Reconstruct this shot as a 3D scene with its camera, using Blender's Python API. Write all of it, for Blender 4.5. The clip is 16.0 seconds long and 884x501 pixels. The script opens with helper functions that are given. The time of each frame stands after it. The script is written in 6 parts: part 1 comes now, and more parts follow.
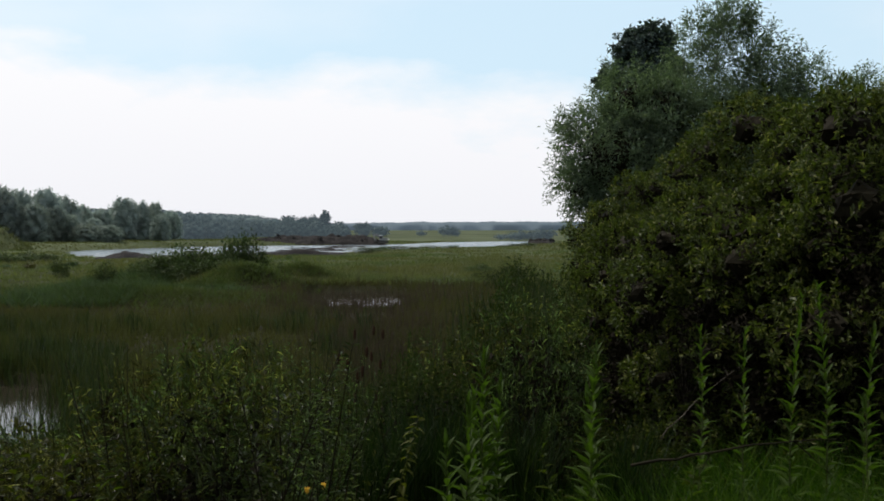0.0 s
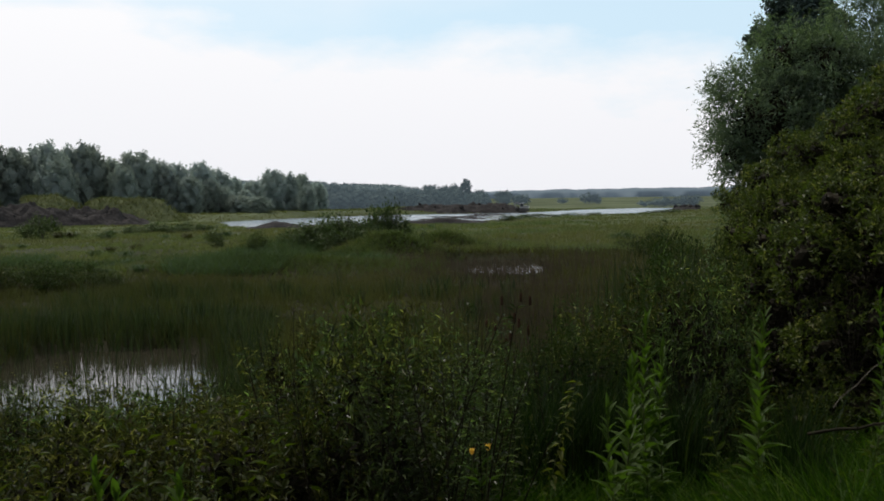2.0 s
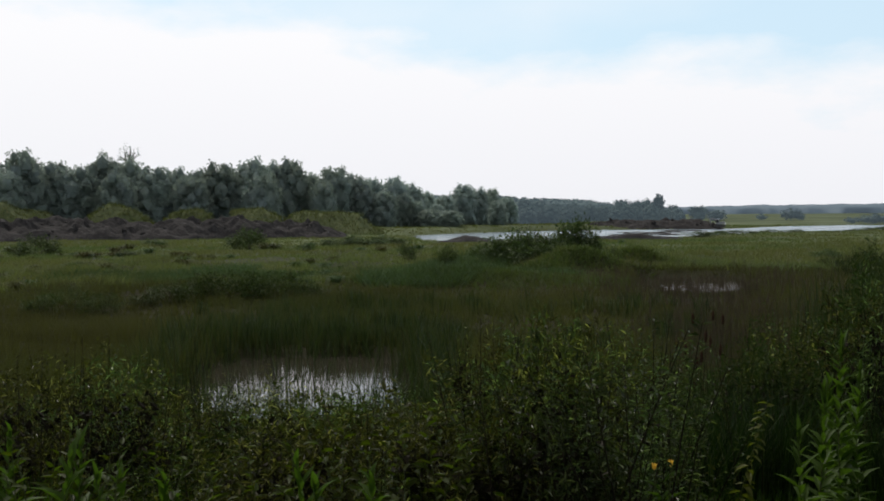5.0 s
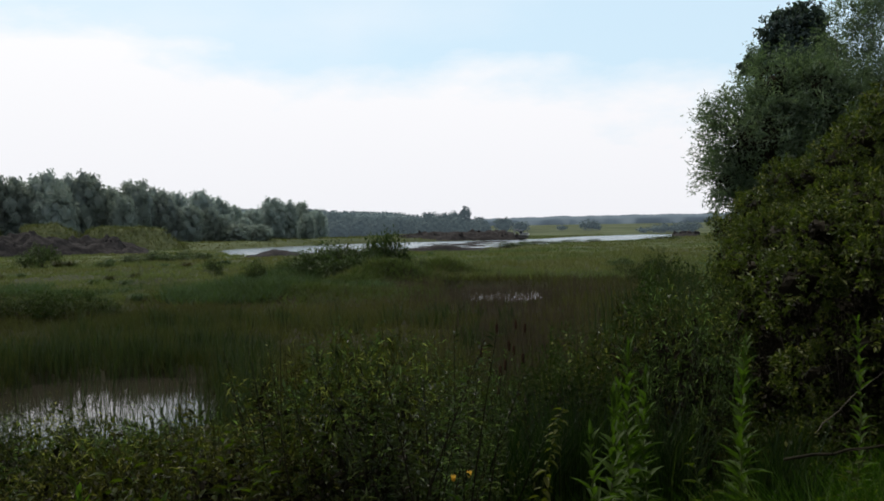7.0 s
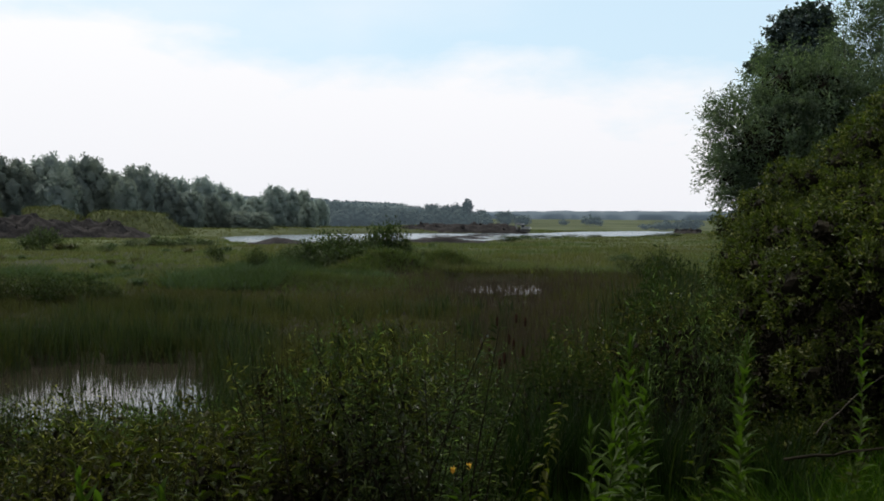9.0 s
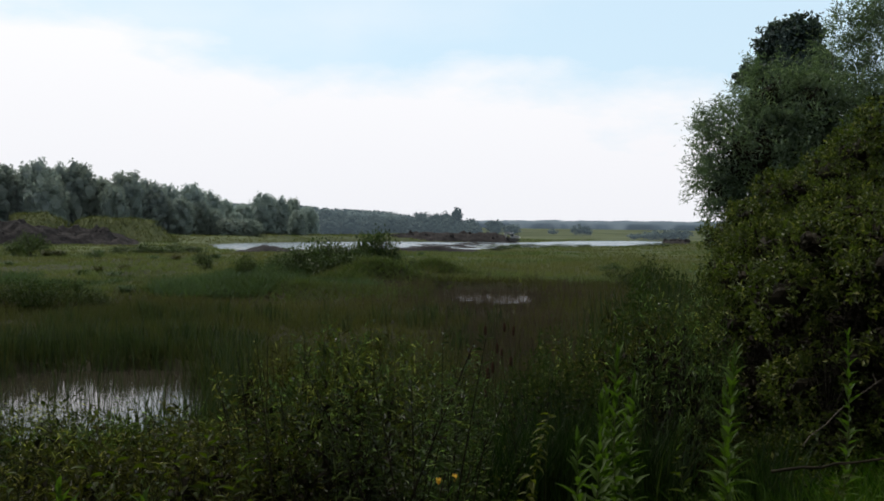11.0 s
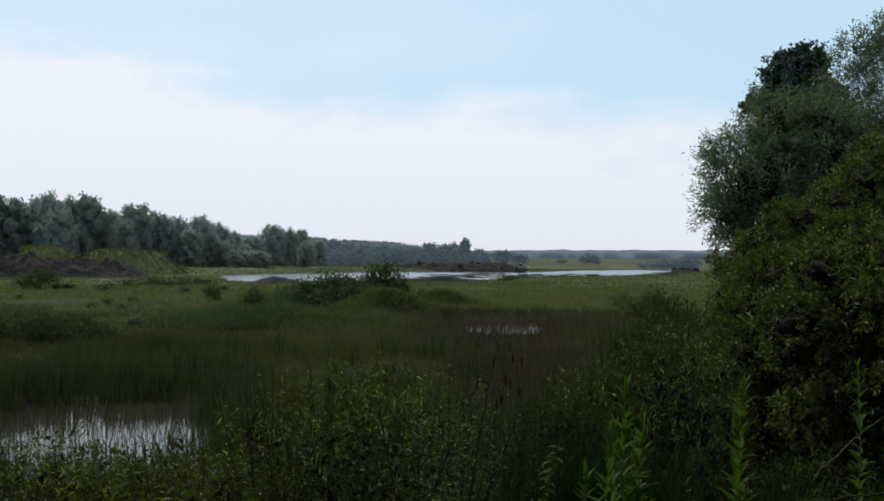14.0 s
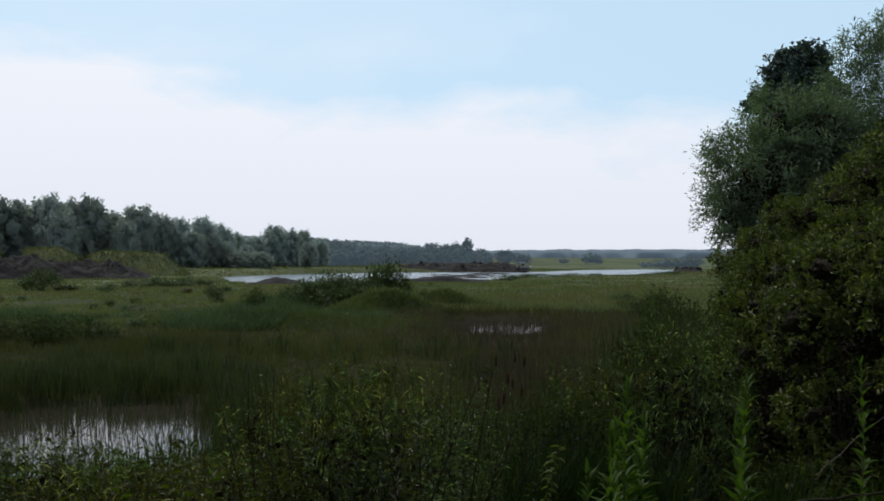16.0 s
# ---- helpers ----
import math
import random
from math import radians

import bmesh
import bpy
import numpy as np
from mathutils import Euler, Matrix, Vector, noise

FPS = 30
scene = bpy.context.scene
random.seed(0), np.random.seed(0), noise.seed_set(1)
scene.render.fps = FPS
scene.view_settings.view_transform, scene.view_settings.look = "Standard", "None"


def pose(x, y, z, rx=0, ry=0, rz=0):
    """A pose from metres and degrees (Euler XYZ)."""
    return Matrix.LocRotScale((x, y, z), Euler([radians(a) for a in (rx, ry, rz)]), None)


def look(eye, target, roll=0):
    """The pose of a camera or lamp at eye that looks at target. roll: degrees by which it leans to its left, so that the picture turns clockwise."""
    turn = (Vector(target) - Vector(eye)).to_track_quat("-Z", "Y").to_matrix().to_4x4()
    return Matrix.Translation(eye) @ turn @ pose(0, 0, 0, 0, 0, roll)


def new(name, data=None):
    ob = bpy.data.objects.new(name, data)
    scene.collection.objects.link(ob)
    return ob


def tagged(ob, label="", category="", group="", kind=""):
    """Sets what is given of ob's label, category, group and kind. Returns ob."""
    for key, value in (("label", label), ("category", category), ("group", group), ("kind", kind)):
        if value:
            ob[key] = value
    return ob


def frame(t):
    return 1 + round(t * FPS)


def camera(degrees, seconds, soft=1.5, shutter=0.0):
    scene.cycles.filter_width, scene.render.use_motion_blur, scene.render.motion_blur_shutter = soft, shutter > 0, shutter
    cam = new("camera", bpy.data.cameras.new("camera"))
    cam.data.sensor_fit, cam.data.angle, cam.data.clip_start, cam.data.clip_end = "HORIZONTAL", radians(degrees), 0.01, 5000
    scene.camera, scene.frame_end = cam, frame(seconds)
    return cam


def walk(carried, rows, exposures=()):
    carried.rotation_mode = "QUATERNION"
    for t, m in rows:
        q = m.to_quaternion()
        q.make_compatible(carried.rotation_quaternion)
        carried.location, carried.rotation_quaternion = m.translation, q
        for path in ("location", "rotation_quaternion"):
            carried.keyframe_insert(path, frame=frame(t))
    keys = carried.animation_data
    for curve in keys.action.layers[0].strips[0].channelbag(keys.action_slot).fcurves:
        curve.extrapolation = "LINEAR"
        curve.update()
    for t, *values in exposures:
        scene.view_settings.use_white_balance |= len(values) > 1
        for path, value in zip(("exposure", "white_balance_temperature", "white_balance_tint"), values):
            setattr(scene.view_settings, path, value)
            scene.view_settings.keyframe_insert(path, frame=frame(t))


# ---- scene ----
cam = camera(48.51, 16.0, soft=1.75)
PATH = [  # seconds, x, y, z, yaw, pitch, roll
    (0.0, 0.000, -0.000, 3.600, -0.000, -1.200, -0.000),
    (0.5, -0.008, 0.029, 3.600, 1.557, -1.766, -0.470),
    (1.0, -0.006, 0.043, 3.591, 2.851, -2.339, -1.562),
    (1.5, -0.015, 0.048, 3.585, 4.150, -2.785, -0.398),
    (2.0, -0.085, 0.035, 3.574, 8.177, -3.012, 0.695),
    (2.5, -0.150, 0.004, 3.584, 15.618, -2.409, 0.140),
    (3.0, -0.176, -0.028, 3.593, 18.634, -2.824, 0.482),
    (3.2, -0.176, -0.028, 3.593, 19.100, -2.924, 0.482),
    (5.3, -0.039, -0.071, 3.576, 19.200, -1.833, 0.319),
    (5.5, -0.039, -0.071, 3.576, 18.248, -1.683, 0.419),
    (6.0, -0.014, -0.081, 3.587, 13.282, -1.747, 0.851),
    (6.5, -0.004, -0.046, 3.585, 9.221, -1.629, 0.851),
    (7.0, -0.005, -0.028, 3.586, 8.164, -1.418, 0.937),
    (7.5, -0.013, -0.023, 3.584, 8.069, -1.579, 0.340),
    (8.0, -0.018, -0.026, 3.585, 8.283, -1.842, -0.346),
    (8.5, -0.020, -0.024, 3.585, 8.305, -1.954, -0.421),
    (11.0, -0.014, 0.001, 3.587, 7.652, -1.383, -0.782),
    (11.5, -0.020, 0.009, 3.588, 7.616, -1.448, -1.075),
    (12.0, -0.017, 0.014, 3.589, 7.664, -1.283, -1.020),
    (12.5, -0.008, 0.030, 3.594, 7.977, 0.082, -0.986),
    (13.0, -0.008, 0.042, 3.594, 8.058, 0.901, -0.870),
    (13.5, -0.001, 0.024, 3.591, 8.262, 0.791, -0.639),
    (14.0, -0.002, 0.016, 3.594, 8.141, 0.381, -0.426),
    (14.5, 0.001, 0.023, 3.592, 8.328, 0.399, -0.668),
    (15.0, -0.003, 0.026, 3.593, 8.243, 0.321, -0.744),
    (15.5, -0.002, 0.027, 3.589, 8.213, 0.286, -0.728),
    (16.0, 0.003, 0.029, 3.591, 8.274, 0.388, -0.188),
]
EXPOSURES = [(0.0, 0.03, 6500, 10), (3.0, 0.0, 6500, 10), (8.5, 0.03, 6480, 10), (12.1, 0.03, 6450, 10), (12.6, -0.12, 6120, 10), (16.0, -0.12, 6100, 10)]
walk(cam, [(t, pose(x, y, z, 90 + p, r, w)) for t, x, y, z, w, p, r in PATH], EXPOSURES)

# ---- sky and sun ----
SUN_AZ, SUN_EL = 50.0, 52.0      # degrees to the left of straight ahead, degrees up


def build_world():
    world = bpy.data.worlds.new("hazy_summer_sky")
    scene.world = world
    world.use_nodes = True
    nt = world.node_tree
    nt.nodes.clear()
    n, link = nt.nodes.new, nt.links.new

    def math_node(op, a, b=None, clamp=False):
        m = n("ShaderNodeMath")
        m.operation, m.use_clamp = op, clamp
        for i, v in enumerate((a, b)):
            if v is None:
                continue
            if isinstance(v, (int, float)):
                m.inputs[i].default_value = v
            else:
                link(v, m.inputs[i])
        return m.outputs[0]

    sky = n("ShaderNodeTexSky")
    sky.sky_type, sky.sun_disc = "NISHITA", False
    sky.sun_elevation, sky.sun_rotation = radians(SUN_EL), radians(-SUN_AZ)
    sky.air_density, sky.dust_density, sky.ozone_density = 1.0, 2.0, 1.5
    geo = n("ShaderNodeTexCoord")
    sep = n("ShaderNodeSeparateXYZ")
    link(geo.outputs["Generated"], sep.inputs[0])
    el = math_node("MULTIPLY", math_node("ARCSINE", sep.outputs[2]), 57.29578)
    az = math_node("MULTIPLY", math_node("ARCTAN2", math_node("MULTIPLY", sep.outputs[0], -1.0), sep.outputs[1]), 57.29578)
    az = math_node("MAXIMUM", math_node("MINIMUM", az, 60.0), -40.0)
    # bank of hazy cloud that climbs towards the left, with a ragged upper edge
    stretch = n("ShaderNodeMapping")
    stretch.inputs["Scale"].default_value = (1.0, 1.0, 2.6)
    stretch.inputs["Location"].default_value = (0.35, 0.1, 0.2)
    link(geo.outputs["Generated"], stretch.inputs[0])
    rag = n("ShaderNodeTexNoise")
    rag.inputs["Scale"].default_value, rag.inputs["Detail"].default_value, rag.inputs["Roughness"].default_value = 7.0, 6.0, 0.55
    link(stretch.outputs[0], rag.inputs["Vector"])
    wisp = n("ShaderNodeTexNoise")
    wisp.inputs["Scale"].default_value, wisp.inputs["Detail"].default_value = 2.3, 8.0
    link(stretch.outputs[0], wisp.inputs["Vector"])
    edge = math_node("ADD", 9.0, math_node("MULTIPLY", az, 0.105))
    edge = math_node("ADD", edge, math_node("MULTIPLY", math_node("SUBTRACT", rag.outputs[0], 0.5), 7.5))
    mask = math_node("MULTIPLY", math_node("SUBTRACT", edge, el), 0.36, clamp=True)
    high = math_node("MULTIPLY", math_node("SUBTRACT", wisp.outputs[0], 0.50), 2.4, clamp=True)
    mask = math_node("MAXIMUM", mask, math_node("MULTIPLY", high, 0.75))
    haze = math_node("SUBTRACT", 1.0, math_node("MULTIPLY", el, 0.10), clamp=True)
    haze = math_node("MAXIMUM", haze, 0.0)
    low = n("ShaderNodeMix")
    low.data_type = "RGBA"
    low.inputs["A"].default_value = (1.0, 1.0, 1.02, 1)
    low.inputs["B"].default_value = (0.90, 0.905, 0.945, 1)
    link(haze, low.inputs["Factor"])
    clear = n("ShaderNodeMix")
    clear.data_type, clear.blend_type = "RGBA", "MULTIPLY"
    clear.inputs["Factor"].default_value = 1.0
    clear.inputs["B"].default_value = (SKY_GAIN * 1.02, SKY_GAIN, SKY_GAIN * 0.92, 1)
    link(sky.outputs[0], clear.inputs["A"])
    pale = n("ShaderNodeMix")            # summer haze over the clear part
    pale.data_type = "RGBA"
    pale.inputs["Factor"].default_value = 0.8
    link(clear.outputs["Result"], pale.inputs["A"])
    veil = n("ShaderNodeMix")            # the veil of haze brightens and warms towards the sun's height
    veil.data_type = "RGBA"
    veil.inputs["A"].default_value, veil.inputs["B"].default_value = (0.72, 0.93, 1.08, 1), (1.02, 1.0, 0.95, 1)
    link(math_node("MULTIPLY", math_node("SUBTRACT", el, 20.0), 0.04, clamp=True), veil.inputs["Factor"])
    link(veil.outputs["Result"], pale.inputs["B"])
    mix = n("ShaderNodeMix")
    mix.data_type = "RGBA"
    link(mask, mix.inputs["Factor"])
    link(pale.outputs["Result"], mix.inputs["A"])
    link(low.outputs["Result"], mix.inputs["B"])
    bg = n("ShaderNodeBackground")
    bg.inputs["Strength"].default_value = WORLD_STRENGTH
    link(mix.outputs["Result"], bg.inputs["Color"])
    out = n("ShaderNodeOutputWorld")
    link(bg.outputs[0], out.inputs["Surface"])


SKY_GAIN, WORLD_STRENGTH, SUN_STRENGTH = 0.11, 0.97, 2.8
build_world()
sun_data = bpy.data.lights.new("sun", "SUN")
sun_data.energy, sun_data.angle, sun_data.color = SUN_STRENGTH, radians(2.0), (1.0, 0.95, 0.86)
sun = new("sun", sun_data)
sun.matrix_world = look((0, 0, 60), (math.sin(radians(SUN_AZ)) * math.cos(radians(SUN_EL)),
                                     -math.cos(radians(SUN_AZ)) * math.cos(radians(SUN_EL)), 60 - math.sin(radians(SUN_EL))))

# ---- plain helpers ----
EYE = 3.6                                   # height of the eye over the water, which lies at z = 0


def bearing(az, d):
    """The place d metres off, az degrees to the left of straight ahead."""
    return -math.sin(radians(az)) * d, math.cos(radians(az)) * d


def rise(el, d):
    """The height of what shows el degrees over the horizon at d metres."""
    return EYE + d * math.tan(radians(el))


_lattice = np.random.default_rng(3).random((256, 256))


def waves(x, y, size):
    """Smooth random relief, 0 to 1, with features of about that size."""
    u, v = np.asarray(x) / size, np.asarray(y) / size
    i, j = np.floor(u).astype(int), np.floor(v).astype(int)
    a, b = u - i, v - j
    a, b = a * a * (3 - 2 * a), b * b * (3 - 2 * b)
    i0, j0, i1, j1 = i % 256, j % 256, (i + 1) % 256, (j + 1) % 256
    return ((_lattice[i0, j0] * (1 - a) + _lattice[i1, j0] * a) * (1 - b) + (_lattice[i0, j1] * (1 - a) + _lattice[i1, j1] * a) * b)


def mesh_of(name, verts, faces, material, smooth=False):
    """A mesh from an array of points and an array of triangles or of quads."""
    verts, faces = np.asarray(verts, np.float32), np.asarray(faces, np.int32)
    k = faces.shape[1]
    me = bpy.data.meshes.new(name)
    me.vertices.add(len(verts))
    me.vertices.foreach_set("co", verts.ravel())
    me.loops.add(faces.size)
    me.loops.foreach_set("vertex_index", faces.ravel())
    me.polygons.add(len(faces))
    me.polygons.foreach_set("loop_start", np.arange(0, faces.size, k, dtype=np.int32))
    me.polygons.foreach_set("use_smooth", np.full(len(faces), smooth))
    me.update(calc_edges=True)
    me.materials.append(material)
    return me


def part(name, data, parent=None, label=""):
    ob = new(name, data)
    if parent is not None:
        ob.parent = parent
    return tagged(ob, label) if label else ob


def thing(name, x, y, z, label, category, group="", turn=0.0, size=1.0, kind=""):
    ob = new(name)
    ob.empty_display_size = 0.1
    ob.matrix_basis = pose(x, y, z, 0, 0, turn) @ Matrix.Scale(size, 4)
    return tagged(ob, label, category, group, kind)


def unit(v):
    return v / np.maximum(np.linalg.norm(v, axis=-1, keepdims=True), 1e-9)


def leaves(base, way, up, length, width, droop=0.15, fold=0.18, rich=False):
    """Leaves as folded blades: from base along way, faces towards up. Two triangles each, or six when rich."""
    base, way = np.asarray(base, float), unit(np.asarray(way, float))
    side = unit(np.cross(way, up) + 1e-6)
    nor = np.cross(side, way)
    L, W = np.asarray(length)[:, None], np.asarray(width)[:, None]
    tip = base + way * L - nor * L * droop
    n = len(base)
    if not rich:
        mid = base + way * L * 0.45
        a, b = mid + side * W * 0.5 + nor * W * fold, mid - side * W * 0.5 + nor * W * fold
        v = np.stack([base, a, tip, b], 1).reshape(-1, 3)
        k = np.arange(n)[:, None] * 4
        f = np.concatenate([k + [0, 1, 2], k + [0, 2, 3]])
        return v, f
    m1, m2 = base + way * L * 0.3 + nor * L * 0.04, base + way * L * 0.68 - nor * L * droop * 0.35
    a1, b1 = m1 + side * W * 0.5 + nor * W * fold, m1 - side * W * 0.5 + nor * W * fold
    a2, b2 = m2 + side * W * 0.36 + nor * W * fold, m2 - side * W * 0.36 + nor * W * fold
    v = np.stack([base, a1, b1, m2, a2, b2, tip], 1).reshape(-1, 3)
    k = np.arange(n)[:, None] * 7
    f = np.concatenate([k + t for t in ([0, 1, 3], [0, 3, 2], [1, 4, 3], [2, 3, 5], [3, 4, 6], [3, 6, 5])])
    return v, f


def tubes(paths, sides=5):
    """Tapered tubes: each path is a list of (point, radius)."""
    V, F, k = [], [], 0
    ring = np.arange(sides) * 2 * np.pi / sides
    for path in paths:
        p = np.array([q for q, _ in path], float)
        r = np.array([w for _, w in path], float)
        t = unit(np.gradient(p, axis=0))
        a = unit(np.cross(t, np.array([0.31, 0.92, 0.22])))
        b = np.cross(t, a)
        V.append((p[:, None] + r[:, None, None] * (np.cos(ring)[None, :, None] * a[:, None] + np.sin(ring)[None, :, None] * b[:, None])).reshape(-1, 3))
        m = len(p)
        i, j = np.meshgrid(np.arange(m - 1), np.arange(sides), indexing="ij")
        i, j = i.ravel(), j.ravel()
        j2 = (j + 1) % sides
        F.append(k + np.stack([i * sides + j, i * sides + j2, (i + 1) * sides + j2, (i + 1) * sides + j], 1))
        k += m * sides
    return np.concatenate(V), np.concatenate(F)


def joined(pieces):
    V, F, k = [], [], 0
    for v, f in pieces:
        V.append(v)
        F.append(f + k)
        k += len(v)
    return np.concatenate(V), np.concatenate(F)


def blades(x, y, z, height, width, lean, r, segments=1):
    """Standing blades: one triangle each, or a bent strip of three."""
    n = len(x)
    a = r.random(n) * 6.283
    side = np.stack([np.cos(a), np.sin(a), a * 0], 1) * width[:, None] * 0.5
    b = r.random(n) * 6.283
    tip = np.stack([np.cos(b) * lean * height, np.sin(b) * lean * height, height], 1)
    base = np.stack([x, y, z], 1)
    if segments == 1:
        v = np.stack([base - side, base + side, base + tip], 1).reshape(-1, 3)
        return v, np.arange(n * 3).reshape(-1, 3)
    mid = tip * np.array([0.35, 0.35, 0.62])
    v = np.stack([base - side, base + side, base + mid - side * 0.8, base + mid + side * 0.8, base + tip * np.array([1, 1, 0.93])], 1).reshape(-1, 3)
    k = np.arange(n)[:, None] * 5
    return v, np.concatenate([k + [0, 1, 3], k + [0, 3, 2], k + [2, 3, 4]])


# ---- materials ----
def material(name):
    m = bpy.data.materials.new(name)
    m.use_nodes = True
    m.node_tree.nodes.clear()
    return m, m.node_tree.nodes.new, m.node_tree.links.new


def leaf_material(name, dark, light, odd=None, glow=0.3, rough=0.5, patch=0.0, patch_colour=(0.1, 0.1, 0.05), patch_size=0.1, gloss=0.3, spread=0.0, also=None, also_size=0.05, shine=(1.15, 1.4, 0.5)):
    """Foliage: each leaf its own tone between dark and light, a few odd ones, light shining through, and broad patches."""
    m, n, link = material(name)
    geo, info = n("ShaderNodeNewGeometry"), n("ShaderNodeObjectInfo")
    ramp = n("ShaderNodeValToRGB")
    ramp.color_ramp.elements[0].color, ramp.color_ramp.elements[1].color = (*dark, 1), (*light, 1)
    ramp.color_ramp.elements[1].position = 0.86
    # palest few leaves; in the foreground these paint in glints of light
    if odd:
        e = ramp.color_ramp.elements.new(0.95)
        e.color = (*odd, 1)
    link(geo.outputs["Random Per Island"], ramp.inputs[0])
    colour = ramp.outputs[0]
    if patch:
        noise_tex = n("ShaderNodeTexNoise")
        noise_tex.inputs["Scale"].default_value, noise_tex.inputs["Detail"].default_value = patch_size, 3.0
        link(geo.outputs["Position"], noise_tex.inputs["Vector"])
        r2 = n("ShaderNodeValToRGB")
        r2.color_ramp.elements[0].position, r2.color_ramp.elements[1].position = 0.42, 0.62
        r2.color_ramp.elements[1].color = (patch, patch, patch, 1)
        link(noise_tex.outputs[0], r2.inputs[0])
        mx = n("ShaderNodeMix")
        mx.data_type = "RGBA"
        link(r2.outputs[0], mx.inputs["Factor"])
        link(colour, mx.inputs["A"])
        mx.inputs["B"].default_value = (*patch_colour, 1)
        colour = mx.outputs["Result"]
    if also:
        nt2 = n("ShaderNodeTexNoise")
        nt2.inputs["Scale"].default_value, nt2.inputs["Detail"].default_value = also_size, 4.0
        off = n("ShaderNodeVectorMath")
        off.inputs[1].default_value = (40.0, 11.0, 3.0)
        link(geo.outputs["Position"], off.inputs[0])
        link(off.outputs[0], nt2.inputs["Vector"])
        r3 = n("ShaderNodeValToRGB")
        r3.color_ramp.elements[0].position, r3.color_ramp.elements[1].position = 0.44, 0.60
        link(nt2.outputs[0], r3.inputs[0])
        m3 = n("ShaderNodeMix")
        m3.data_type = "RGBA"
        link(r3.outputs[0], m3.inputs["Factor"])
        link(colour, m3.inputs["A"])
        m3.inputs["B"].default_value = (*also, 1)
        colour = m3.outputs["Result"]
    if spread:
        hsv = n("ShaderNodeHueSaturation")
        mr = n("ShaderNodeMapRange")
        mr.inputs["To Min"].default_value, mr.inputs["To Max"].default_value = 1 - spread, 1 + spread
        link(info.outputs["Random"], mr.inputs["Value"])
        link(mr.outputs[0], hsv.inputs["Value"])
        mh = n("ShaderNodeMapRange")
        mh.inputs["To Min"].default_value, mh.inputs["To Max"].default_value = 0.5 - spread * 0.05, 0.5 + spread * 0.05
        link(info.outputs["Random"], mh.inputs["Value"])
        link(mh.outputs[0], hsv.inputs["Hue"])
        link(colour, hsv.inputs["Color"])
        colour = hsv.outputs[0]
    bsdf = n("ShaderNodeBsdfPrincipled")
    bsdf.inputs["Roughness"].default_value = rough
    bsdf.inputs["Specular IOR Level"].default_value = gloss
    link(colour, bsdf.inputs["Base Color"])
    thin = n("ShaderNodeBsdfTranslucent")
    warm = n("ShaderNodeMix")
    warm.data_type, warm.blend_type = "RGBA", "MULTIPLY"
    warm.inputs["Factor"].default_value = 1.0
    warm.inputs["B"].default_value = (*shine, 1)
    link(colour, warm.inputs["A"])
    link(warm.outputs["Result"], thin.inputs["Color"])
    ms = n("ShaderNodeMixShader")
    ms.inputs[0].default_value = glow
    link(bsdf.outputs[0], ms.inputs[1])
    link(thin.outputs[0], ms.inputs[2])
    out = n("ShaderNodeOutputMaterial")
    link(ms.outputs[0], out.inputs["Surface"])
    return m


